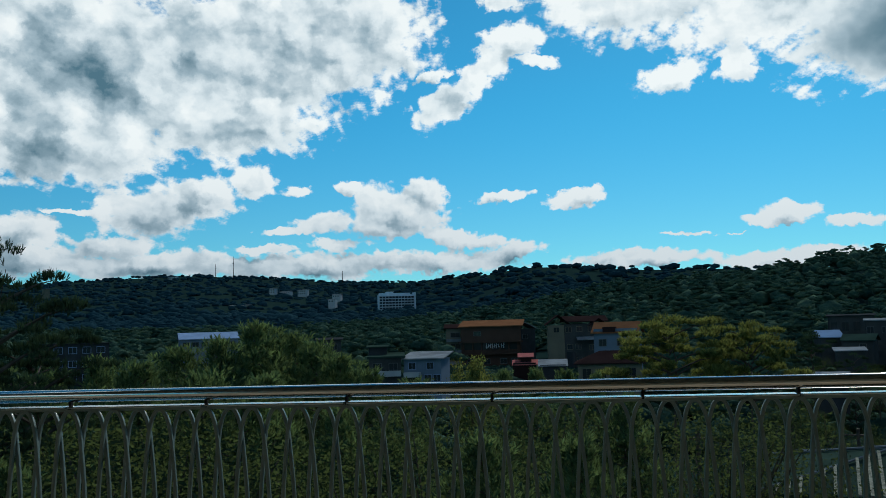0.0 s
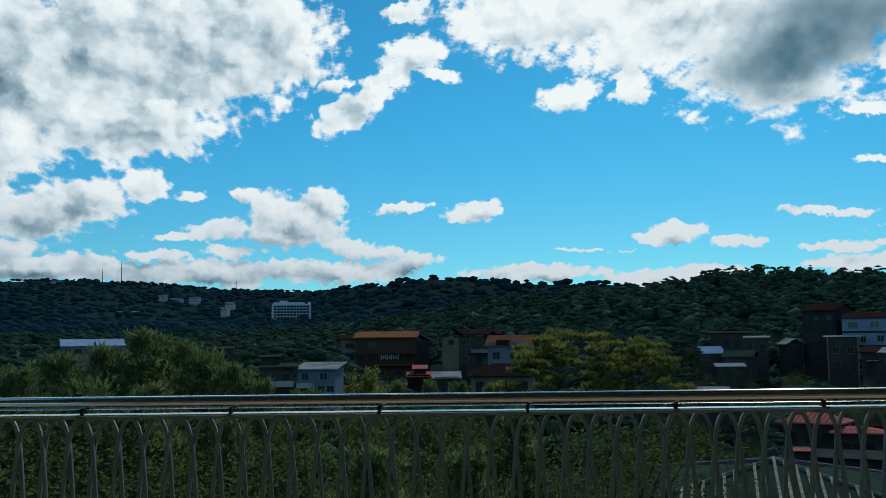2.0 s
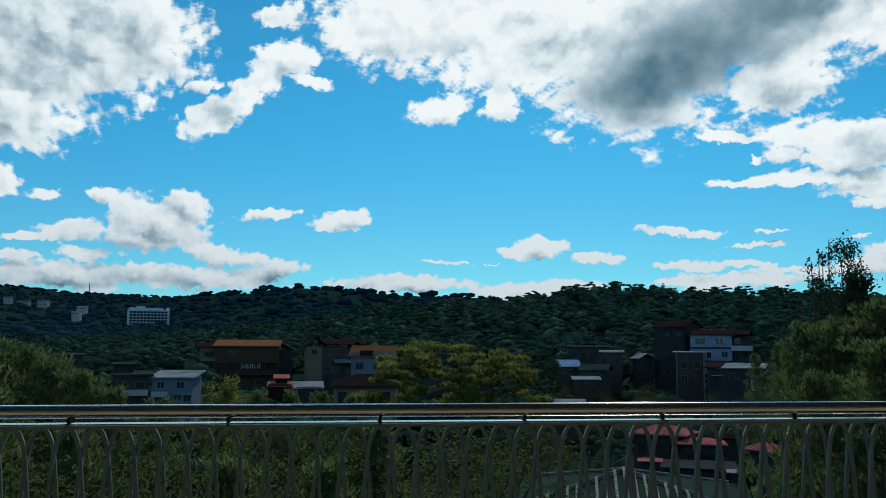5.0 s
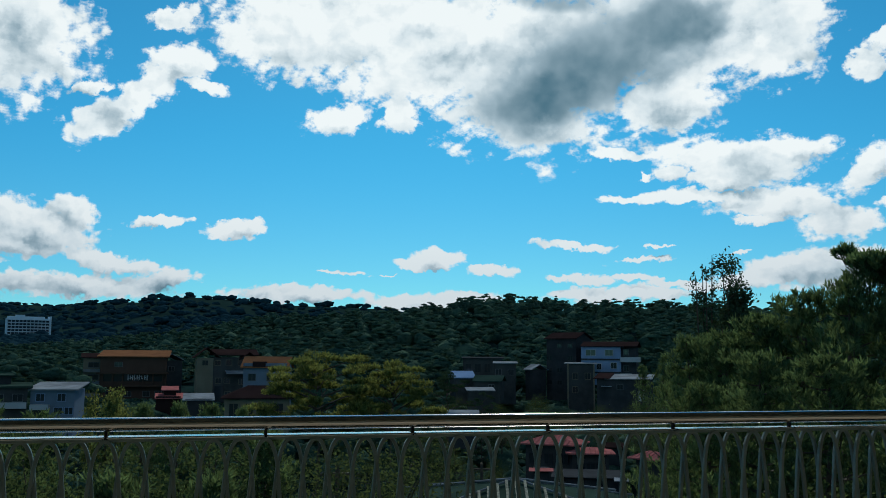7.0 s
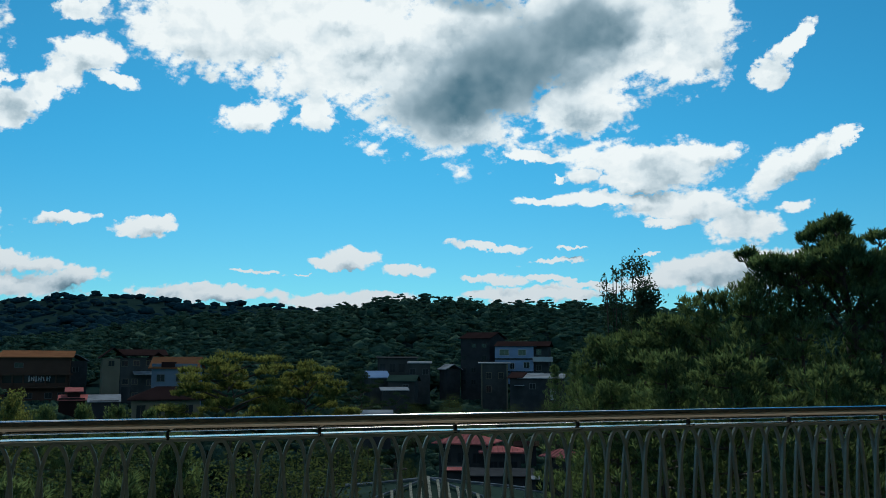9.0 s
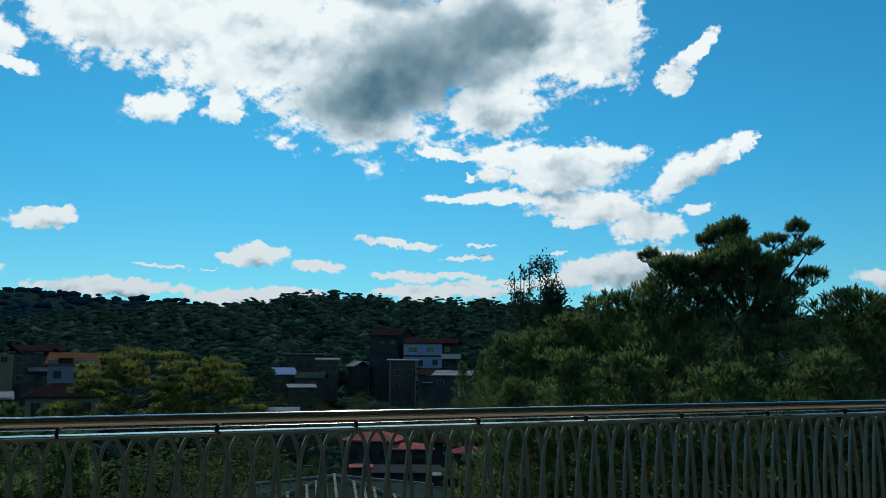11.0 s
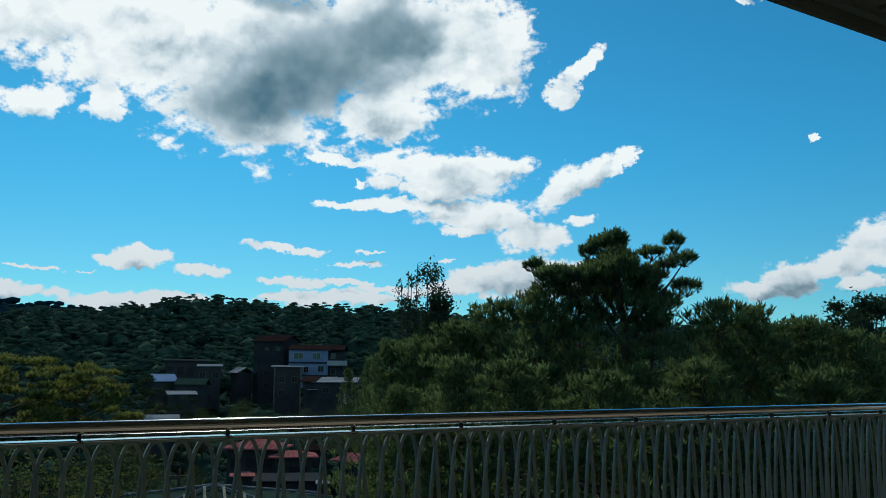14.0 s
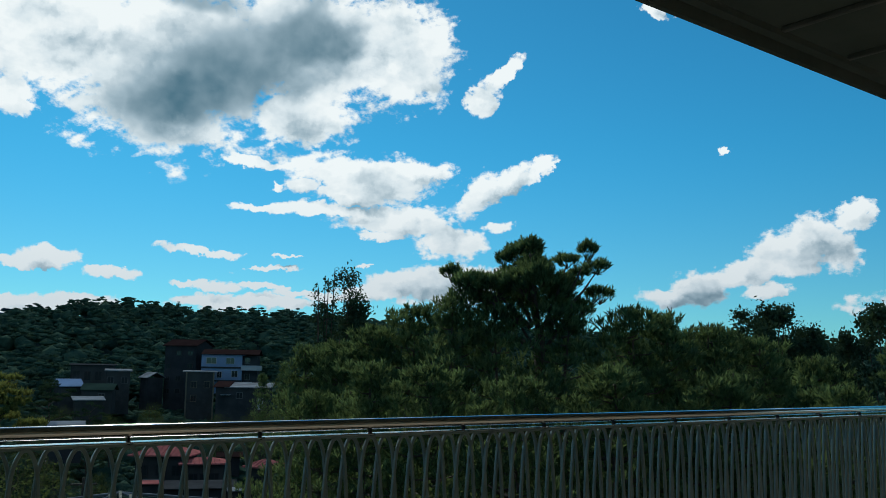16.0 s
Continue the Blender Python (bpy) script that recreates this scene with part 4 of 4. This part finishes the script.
for i in range(rows_):
    for j in range(cols_):
        x, z = -w / 2 + 3.2 + j * (w - 4.6) / (cols_ - 1) - 0.8, zt - 3.2 - i * 3.3
        if first_hole is None:
            first_hole = part("window", hole, SHADOWED, hotel, "dark block for a shaded balcony window")
            ob = first_hole
        else:
            ob = new("window", first_hole.data)
            ob.parent = hotel
        ob.location = (x, 0, z)
for i in range(rows_ + 1):
    part("balcony_slab", boxes((0, -0.5, zt - 4.9 - i * 3.3 + 3.3, w, 1.0, 0.7)), SNOW, hotel)

# long pale blocks farther off
for az_, el_, w, h, d in ((-10.55, 2.75, 12, 16, 1700), (-9.75, 2.55, 22, 12, 1720), (-8.7, 2.62, 18, 9, 1690), (-6.6, 2.3, 14, 7, 1500), (-13.1, 1.75, 8, 5, 1350), (-12.2, 1.75, 9, 4, 1300),
                        (-6.9, 2.0, 10, 5, 1300), (0.55, 1.95, 12, 3, 1500), (-23.6, 2.9, 9, 4, 1700), (-16.5, 3.55, 24, 6, 2150)):
    far_block = plot("far_building", az_, d, "small pale building among the far woods", "building", az_ * 3, "far buildings")
    zt = hts(d, el_)
    part("wall", boxes((0, 5, zt - h / 2 - 6, w, 10, h + 12)), (WHITE, BEIGE)[int(w) % 2], far_block)
    flat_roof(far_block, 0, zt, w, 0, 10, PALEROOF, 1.0, 0.5, 0.8)
    for j in range(int(w // 4)):
        window(far_block, -w / 2 + 2 + j * 4, zt - 2.2, 2.2, 1.8)
    if h > 8:
        for j in range(int(w // 4)):
            window(far_block, -w / 2 + 2 + j * 4, zt - 6.2, 2.2, 1.8)
for az_, el_, d, h in ((-12.85, 4.75, 2290, 48), (-13.9, 4.3, 2290, 28), (-6.2, 3.75, 2290, 24)):
    mast = empty("radio_mast", pose(*at(az_, el_, d)), "thin radio mast on the far ridge", "mast", "masts")
    bm = bmesh.new()
    rod(bm, (0, 0, -h - 14), (0, 0, 0), 1.0, 0.5, 4)
    part("pole", bm, MAROON, mast)
    part("platform", boxes((0, 0, -h * 0.35, 3.4, 3.4, 0.8)), PALEROOF, mast)

# brown block with an orange roof
D = 220.0
brown = plot("brown_building", 2.95, D, "brown four-storey building with an orange roof", "building", -4)
zt, w = hts(D, 0.05), 14.2
part("wall", boxes((0, 6, zt - 8, w, 12, 16)), BROWN, brown)
flat_roof(brown, 0, zt, w, 0, 12, ORANGE, 1.5, 0.22, 0.7)
for z in (-3.6, -6.4):
    part("ledge", boxes((0, -0.6, zt + z, w + 1.2, 1.4, 0.35)), BROWN, brown)
# dark sheet on the wall in place of the gallery's shade
part("gallery", boxes((0, -0.05, zt - 4.9 + 0.4, w - 1.0, 0.1, 1.8)), GLASS, brown, "dark panel for the shade inside the open gallery")
for j in range(7):
    part("column", boxes((-w / 2 + 0.6 + j * (w - 1.2) / 6, -0.25, zt - 5.0, 0.35, 0.35, 2.5)), BROWN, brown)
for j, (x, h) in enumerate(((-1.6, 1.3), (-1.1, 0.8), (-0.65, 1.0), (-0.2, 1.25), (0.35, 0.9), (0.8, 1.2), (1.3, 0.8), (2.0, 1.0), (2.5, 1.2))):
    part("sign_bar", boxes((x + 0.6, -0.5, zt - 4.5, 0.22, 0.06, h), (x + 0.72, -0.5, zt - 4.5 + 0.3 * (j % 3 - 1), 0.3, 0.05, 0.2)), WHITE, brown, "white unreadable sign stroke")
window(brown, -3.2, zt - 1.6, 1.8, 1.1)
for x in (-5, -1, 3, 5.6):
    window(brown, x, zt - 8.2, 1.6, 1.3)
annex = plot("annex_house", 5.1, 226, "narrow grey house with a pale gable", "house", 10)
part("wall", boxes((0, 5, -7.5, 5, 10, 14)), DARKWALL, annex)
gable_roof(annex, 0, -0.6, 5, 0, 10, 1.6, PALEROOF, False)
window(annex, 0, -2.4, 1.4, 1.2)
annex = plot("annex_house", 0.75, 228, "narrow pale house with balconies beside the brown block", "house", 0)
part("wall", boxes((0, 5, -7.5, 4.5, 10, 15)), BEIGE, annex)
gable_roof(annex, 1.2, 0.0, 7, 0, 10, 1.0, MAROON, True)
for z in (-2, -4.8, -7.6):
    part("balcony", boxes((0, -0.5, z - 0.9, 4.4, 1.0, 0.7)), PALEROOF, annex)
    window(annex, 0, z + 0.4, 2.4, 1.3)

# tall house with a beige stair tower
D = 200.0
tower = plot("tower_house", 8.3, D, "tall old house with beige tower and maroon gables", "house", 6)
part("wall", boxes((1.6, 5, -6.2, 8.5, 10, 13)), CONCRETE, tower)
part("stair_tower", boxes((-4.4, 2.5, -5.4, 3.4, 5, 11)), BEIGE, tower, "windowless beige stair tower")
gable_roof(tower, -4.0, 0.1, 4.4, 0, 5.4, 2.1, MAROON, False)
gable_roof(tower, 2.0, 0.7, 8.6, 0, 10, 1.2, MAROON, True)
gable_roof(tower, 4.6, -0.2, 3.0, -1.2, 4, 1.5, MAROON, False)
flat_roof(tower, 2.2, -3.2, 4.0, -2.2, 0, PALEROOF, 0.7)
for x, z in ((-4.4, -0.9), (-1.8, -0.9), (0.5, -0.8), (3.0, -0.8), (4.8, -0.9), (0.2, -4.6), (3.2, -4.8), (-1.6, -4.6), (0.4, -7.4), (3.4, -7.4)):
    window(tower, x, z, 1.3, 1.2, -0.02, BEIGE)
# dark box set on the wall for the shade of a recess
part("door_bay", boxes((-1.4, -0.1, -8.2, 1.8, 0.3, 5.0)), GLASS, tower, "dark panel for a shaded recessed bay")

# pale house with an orange roof, half behind the pine
D = 165.0
pale = plot("pale_house", 10.6, D, "pale house with a weathered orange roof", "house", -8)
part("wall", boxes((0, 4, -5.5, 7.5, 8, 9.5)), GREYBLUE, pale)
gable_roof(pale, 0, -1.6, 7.5, 0, 8, 1.9, ORANGE, True)
part("dormer", boxes((-1.0, 0.6, -1.0, 2.2, 2, 1.1)), MAROON, pale)
window(pale, -2.2, -3.2, 1.4, 1.3)
window(pale, 1.0, -3.2, 1.4, 1.3)
porch = plot("porch_house", 10.2, 140, "low beige house with tall windows", "house", 0)
part("wall", boxes((0, 4, -8.4, 9.5, 8, 5)), BEIGE, porch)
hip_roof(porch, 0, -5.9, 9.5, 0, 8, 1.9, MAROON)
for x in (-3.4, -1.2, 1.0, 3.2):
    window(porch, x, -7.6, 1.4, 2.2, 0, BEIGE)

# sheds between
shed = plot("shed", 6.75, 172, "low shed with a bright galvanised roof", "shed", 0)
part("wall", boxes((0, 3, -9.2, 4.8, 6, 4)), DARKWALL, shed)
flat_roof(shed, 0, -7.5, 4.8, 0, 6, PALEROOF, 1.0)
shed = plot("shed", 5.0, 178, "low shed with a red metal roof", "shed", 0)
part("wall", boxes((0, 3, -9.2, 4.4, 6, 4.4)), MAROON, shed)
flat_roof(shed, 0.3, -7.4, 4.6, 0, 6, RED, 0.7)
flat_roof(shed, 0.3, -6.0, 2.4, 3, 7, RED, 0.6)
part("upper_wall", boxes((0.3, 5, -7.0, 2.2, 3.6, 2.2)), MAROON, shed)

# low flat-roofed houses
D = 150.0
low_house = plot("flat_house", -3.65, D, "low pale house with a flat concrete roof", "house", 0, "flat-roofed houses")
part("wall", boxes((0, 4, -7.5, 5.2, 8, 6)), CONCRETE, low_house)
flat_roof(low_house, 0.2, -4.5, 5.4, 0, 8, GREENROOF, 0.4, 0.3)
part("upper_room", boxes((-1.2, 6, -3.7, 3.0, 4, 1.8)), DARKWALL, low_house)
flat_roof(low_house, -1.2, -2.8, 3.0, 4, 8, GREENROOF, 0.2)
window(low_house, -1.3, -5.9, 1.5, 1.2)
window(low_house, 1.3, -5.9, 1.5, 1.2)
part("parapet", boxes((0, -0.5, -7.0, 5.0, 0.9, 0.9)), WHITE, low_house)
low_house = plot("flat_house", -1.35, D, "two-storey white house with a light metal roof", "house", -12, "flat-roofed houses")
part("wall", boxes((0, 4, -8.3, 6.2, 8, 7)), GREYBLUE, low_house)
flat_roof(low_house, 0, -4.85, 6.2, 0, 8, PALEROOF, 0.9, 0.18, 0.6)
for x, z in ((-1.7, -5.9), (1.3, -5.9), (2.4, -7.9), (0.9, -7.9)):
    window(low_house, x, z, 1.3, 1.2, 0, BLUEWALL)
part("veranda", boxes((-1.6, -0.6, -7.3, 2.6, 1.2, 0.8)), WHITE, low_house)
# no opening is cut: a dark panel gives the veranda its shade
part("recess", boxes((-1.6, -0.04, -7.9, 2.4, 0.1, 1.6)), GLASS, low_house, "dark panel for the shade in the veranda opening")
grey_house = plot("grey_house", -7.1, 170, "narrow grey house between the trees", "house", 0)
part("wall", boxes((0, 3, -6, 4.4, 6, 9)), CONCRETE, grey_house)
flat_roof(grey_house, 0, -1.5, 4.4, 0, 6, DARKWALL, 0.3)
for z in (-2.8, -5.0):
    window(grey_house, -0.9, z, 1.0, 1.2)
    window(grey_house, 1.0, z, 1.0, 1.2)

# long hall with a blue roof
hall = plot("hall", -14.3, 320, "long low hall with a pale blue roof", "building", 4)
part("wall", boxes((0, 7, -6, 19, 14, 9)), GREYBLUE, hall)
gable_roof(hall, 0, -1.3, 19, 0, 14, 2.2, BLUEROOF, True)
for j in range(6):
    window(hall, -7.5 + j * 3, -3.0, 2.2, 1.6)
hall_b = plot("dark_block", -21.6, 190, "dark block of flats behind trees", "building", 12)
part("wall", boxes((0, 5, -6, 11, 10, 10)), DARKWALL, hall_b)
flat_roof(hall_b, 0, -1.0, 11, 0, 10, DARKWALL, 0)
for i in range(3):
    for j in range(4):
        window(hall_b, -3.9 + j * 2.6, -2.2 - i * 2.6, 1.6, 1.3, 0, BLUEWALL)

# houses on the rise below the near woods
D = 190.0
arcade = plot("arcade_house", 24.0, 212, "unfinished concrete house with dark arched openings", "house", 0)
part("wall", boxes((0, 4, -3.6, 9, 8, 8)), CONCRETE, arcade)
flat_roof(arcade, 0, 0.4, 9, 0, 8, DARKWALL, 0.3)
for x in (-3.3, -1.1, 1.1, 3.3):
    window(arcade, x, -1.8, 1.4, 2.0, 0, CONCRETE)
hut = plot("hut", 22.9, 185, "small hut with a pale blue metal roof", "shed", 15)
part("wall", boxes((0, 2.5, -6.2, 3.6, 5, 5)), CONCRETE, hut)
gable_roof(hut, 0, -3.6, 3.6, 0, 5, 1.3, BLUEROOF, True)
hut = plot("hut", 24.3, 182, "small hut with a green metal roof", "shed", -10)
part("wall", boxes((0, 2.5, -6.2, 5.0, 5, 4.4)), CONCRETE, hut)
gable_roof(hut, 0, -4.2, 5.0, 0, 5, 1.1, GREENROOF, True)
window(hut, 0.8, -5.2, 1.2, 1.0)
hut = plot("hut", 23.9, 172, "low lean-to with a pale sheet roof", "shed", 5)
part("wall", boxes((0, 2, -7.4, 4.6, 4, 3.4)), CONCRETE, hut)
flat_roof(hut, 0, -5.7, 4.6, 0, 4, PALEROOF, 0.5)
hut = plot("flat_house", 25.4, 192, "square grey house with a pale slab roof", "house", 0, "flat-roofed houses")
part("wall", boxes((0, 4, -4.8, 4.4, 8, 8.4)), CONCRETE, hut)
flat_roof(hut, 0, -0.7, 4.4, 0, 8, PALEROOF, 0.3, 0.2)
window(hut, -1.4, -2.4, 1.3, 1.3)
window(hut, 1.2, -2.4, 1.3, 1.3)
hut = plot("gable_house", 27.5, 214, "dark house with one pale roof slope", "house", 25)
part("wall", boxes((0, 2, -5.6, 3.4, 4, 7)), DARKWALL, hut)
gable_roof(hut, 0, -2.2, 3.4, 0, 4, 1.2, PALEROOF, False)

# dark four-storey house and the pale blue one beside it
D = 215.0
dark = plot("dark_house", 28.85, D, "unpainted dark grey four-storey house, maroon roof", "house", -28)
part("wall", boxes((0, 4, -4.5, 7.6, 8, 19.0)), DARKWALL, dark)
part("gable", solid([(3.8, 0, 5.0), (3.8, 8, 5.0), (3.8, 4, 6.4), (3.5, 0, 5.0), (3.5, 8, 5.0), (3.5, 4, 6.4)], ((0, 1, 2), (5, 4, 3), (0, 3, 4, 1), (1, 4, 5, 2), (2, 5, 3, 0))), DARKWALL, dark)
gable_roof(dark, 0, 5.0, 7.6, 0, 8, 1.5, MAROON, True)
for i, z in enumerate((3.4, 0.6, -2.2, -5.0)):
    for x in (-3.0, -0.4, 2.4):
        if (i + int(x)) % 4 != 1:
            window(dark, x, z, 1.3, 1.1, 0, CONCRETE)
D = 205.0
blue_house = plot("blue_house", 31.6, D, "pale blue two-storey house with white balconies", "house", -6)
part("wall", boxes((-1.2, 5, -1.0, 8.6, 10, 8.4)), BLUEWALL, blue_house)
gable_roof(blue_house, 0.6, 3.1, 11.4, 0, 10, 1.1, MAROON, True)
for z in (0.35, -2.5):
    part("band", boxes((-1.2, -0.08, z, 8.7, 0.2, 0.35)), DARKWALL, blue_house, "dark floor band")
for x, z, ww in ((-3.4, 1.8, 2.2), (0.6, 1.8, 1.8), (-3.8, -1.0, 1.2), (-1.6, -1.2, 1.1), (1.6, -1.0, 1.4)):
    window(blue_house, x, z, ww, 1.4, 0, WHITE)
part("side_wing", boxes((4.7, 5, -2.2, 3.2, 8, 10.4)), DARKWALL, blue_house, "dark side wing")
for z, ww in ((0.9, 4.4), (-2.6, 2.4)):
    part("balcony", boxes((3.6 + ww / 2 - 0.6, -0.6, z - 0.55, ww, 0.08, 1.0), (3.6 + ww / 2 - 0.6, -0.3, z - 1.05, ww, 1.4, 0.15)), WHITE, blue_house, "white slatted balcony")
    window(blue_house, 4.2, z + 1.0, 1.2, 1.3, 0.9)
front = plot("concrete_house", 30.05, 196, "bare concrete house with a flat slab", "house", 0)
part("wall", boxes((0, 4, -6.0, 5.6, 8, 10.6)), CONCRETE, front)
flat_roof(front, 0, -0.66, 6.2, 0, 8, PALEROOF, 0.2, 0.14)
for x, z in ((-1.2, -3.2), (1.4, -3.2), (-1.2, -6.0)):
    window(front, x, z, 1.2, 1.4, 0, BEIGE)
part("column", boxes((-2.7, -0.3, -6.0, 0.3, 0.3, 10.6)), BEIGE, front)
part("column", boxes((2.7, -0.3, -6.0, 0.3, 0.3, 10.6)), BEIGE, front)
long_shed = plot("long_shed", 32.6, 172, "long shed under a patched pale and rusty roof", "shed", -5)
part("wall", boxes((0, 4, -6.2, 9.6, 8, 6)), DARKWALL, long_shed)
flat_roof(long_shed, 0.9, -3.35, 7.8, 0, 8, PALEROOF, 0.75)
flat_roof(long_shed, -3.9, -3.30, 2.2, 0, 8, MAROON, 0.9)
part("awning", boxes((-3.0, -0.7, -4.6, 1.8, 1.2, 0.08)), WHITE, long_shed)
window(long_shed, -0.6, -4.7, 1.2, 1.1)
part("door", boxes((3.2, -0.05, -6.2, 1.0, 0.1, 2.0)), WHITE, long_shed)


# ---- red-roofed houses and the ribbed roof below the terrace ----
def ribs(house, roof_z, x, w, y0, y1, rise, mat, step=0.6, over=0.6):
    """Standing seams up the front slope of a hip roof."""
    a, b, f = x - w / 2 - over, x + w / 2 + over, y0 - over
    m = (y0 + y1) / 2
    n = int((b - a) / step)
    for j in range(1, n):
        px = a + (b - a) * j / n
        k = min((px - a), (b - px)) / ((b - a) / 2)
        k = min(1.0, k / 0.72)
        bm = bmesh.new()
        rod(bm, (px, f, roof_z + 0.15), (px, f + (m - f) * k, roof_z + 0.15 + (rise - 0.14) * k), 0.05, 0.05, 4)
        part("seam", bm, mat, house)


D = 105.0
for az_, el_, w, deep_, turn, y, rise in ((28.0, -5.12, 6.0, 5.0, -18, 0, 1.0), (30.6, -5.62, 4.6, 4.0, 4, -2, 0.62), (33.7, -5.85, 3.0, 3.0, -40, -3, 0.85)):
    red = plot("red_house", az_, D + y, "house with a faded red hipped metal roof", "house", turn, "red-roofed houses")
    z = hts(D + y, el_)
    part("wall", boxes((0, deep_ / 2, z - 3, w - 0.6, deep_ - 0.6, 6)), CONCRETE, red)
    hip_roof(red, 0, z, w, 0, deep_, rise, RED, 0.4)
    ribs(red, z, 0, w, 0, deep_, rise, RED, 0.5, 0.4)
    for x in np.linspace(-w / 2 + 1.2, w / 2 - 1.2, 3 if w > 3 else 1):
        window(red, float(x), z - 1.5, 1.0, 1.2, 0.28, DARKWALL)
for az_, el_, w, d, mat in ((27.6, -6.68, 1.6, 92, RED), (30.4, -7.0, 6.5, 95, DARKWALL), (32.4, -7.15, 0.6, 93, PALEROOF), (32.0, -5.2, 2.6, 122, MAROON)):
    red = plot("lean_to", az_, d, "low lean-to with a worn sheet roof", "shed", 0, "lean-tos")
    z = hts(d, el_)
    part("wall", boxes((0, 2.5, z - 2.6, w, 5, 5)), DARKWALL, red)
    flat_roof(red, 0, z, w, 0, (5 if w > 2 else 0.6), mat, 0.16, 0.08)
low_shed = plot("shed", 22.8, 112, "low shed whose pale sheet roof shows above the handrail", "shed", 0)
part("wall", boxes((0, 2, -8.6, 3.4, 4, 4)), DARKWALL, low_shed)
gable_roof(low_shed, 0, -6.6, 3.4, 0, 4, 0.45, PALEROOF, True, 0.3, 0.1)

D = 41.0
hall_c = plot("pavilion", 26.35, D, "pavilion with a ribbed grey-green pyramid roof", "building", 3)
apex = hts(45, -7.33)
half = 5.4
z0 = apex - half * 0.25
part("wall", boxes((0, 4.5, z0 - 2.6, half * 1.7, half * 1.7, 5)), CONCRETE, hall_c)
roof = hip_roof(hall_c, 0, z0, half * 2, 4.5 - half, 4.5 + half, half * 0.25, GREENROOF, 0.3, 0.0)
for side in range(4):
    turn = Matrix.Translation((0, 4.5, 0)) @ Matrix.Rotation(radians(90 * side), 4, "Z")
    for j in (range(-12, 13) if side == 0 else ()):
        px = j * 0.44
        run = 5.7 - abs(px) - 0.05
        bm = bmesh.new()
        lift = 0.25 * half / 5.7
        vs = [(px - 0.065, -5.7, z0 + 0.16), (px + 0.065, -5.7, z0 + 0.16), (px + 0.065, -5.7 + run, z0 + 0.16 + run * lift), (px - 0.065, -5.7 + run, z0 + 0.16 + run * lift)]
        c = [turn @ Vector(p) for p in vs]
        bm = solid([*c, *[p + Vector((0, 0, 0.07)) for p in c]], ((3, 2, 1, 0), (4, 5, 6, 7), (0, 1, 5, 4), (1, 2, 6, 5), (2, 3, 7, 6), (3, 0, 4, 7)))
        part("roof_rib", bm, RIBPALE, hall_c, "worn pale rib")
for side in range(4):
    turn = Matrix.Translation((0, 4.5, 0)) @ Matrix.Rotation(radians(90 * side), 4, "Z")
    bm = bmesh.new()
    rod(bm, turn @ Vector((-5.7, -5.7, z0 + 0.2)), turn @ Vector((0, 0, apex + 0.12)), 0.06, 0.06, 6)
    part("hip_cap", bm, PALEROOF, hall_c)
for x1, z1, way_ in ((5.9, hts(50, -8.08), "east"), (-5.0, hts(50, -7.68), "west")):
    wing = plot("low_wing", 26.4, 50, "low wing under a dull green metal roof with a pale ridge", "building", 0, "pavilion wings")
    z0_ = hts(50, -7.33)
    c = [(0, -7, z0_ - 0.9), (x1, -7, z1 - 0.9), (x1, 0, z1), (0, 0, z0_)]
    if x1 < 0:
        c = [c[1], c[0], c[3], c[2]]
    part("roof", solid([*c, *[(u, v, h + 0.1) for u, v, h in c]], ((3, 2, 1, 0), (4, 5, 6, 7), (0, 1, 5, 4), (1, 2, 6, 5), (2, 3, 7, 6), (3, 0, 4, 7))), GREENROOF, wing)
    part("wall", boxes((x1 / 2, -3.2, z1 - 3.6, abs(x1) - 0.6, 5.6, 5.0)), CONCRETE, wing)
    bm = bmesh.new()
    rod(bm, (0, 0, z0_ + 0.12), (x1, 0, z1 + 0.12), 0.05, 0.05, 6)
    part("ridge_cap", bm, PALEROOF, wing, "pale ridge cap")
    for k in range(1, 12):
        bm = bmesh.new()
        u = x1 * k / 12
        h = z0_ + (z1 - z0_) * k / 12 + 0.1
        rod(bm, (u, -7, h - 0.9), (u, 0, h), 0.03, 0.03, 4)
        part("seam", bm, GREENROOF, wing)

# poles and wires over the houses
ends = []
for az_, el_, d in ((15.2, -6.9, 44), (24.0, -6.6, 62)):
    p = at(az_, el_, d)
    zg = float(ground(np.array(p.x), np.array(p.y)))
    pole = empty("utility_pole", pose(p.x, p.y, p.z, 0, 0, -az_), "grey wooden utility pole with a crossarm", "pole", "utility poles")
    bm = bmesh.new()
    rod(bm, (0, 0, zg - p.z), (0, 0, 0.4), 0.14, 0.10, 8)
    part("shaft", bm, BARK, pole)
    part("crossarm", bevelled(0, 0, 0, 1.6, 0.12, 0.12, 0.02), BARK, pole)
    ends.append([p + Vector((x * math.cos(radians(az_)), -x * math.sin(radians(az_)), 0.1)) for x in (-0.7, 0, 0.7)])
for a_, b_ in zip(*ends):
    bm = bmesh.new()
    pts = [a_.lerp(b_, k / 12) + Vector((0, 0, -0.9 * (1 - (k / 6 - 1) ** 2))) for k in range(13)]
    for u, v in zip(pts, pts[1:]):
        rod(bm, u, v, 0.016, 0.016, 4)
    tagged(part("overhead_wire", bm, DARKWALL), "thin dark overhead wire sagging between poles", "wire", "overhead wires")
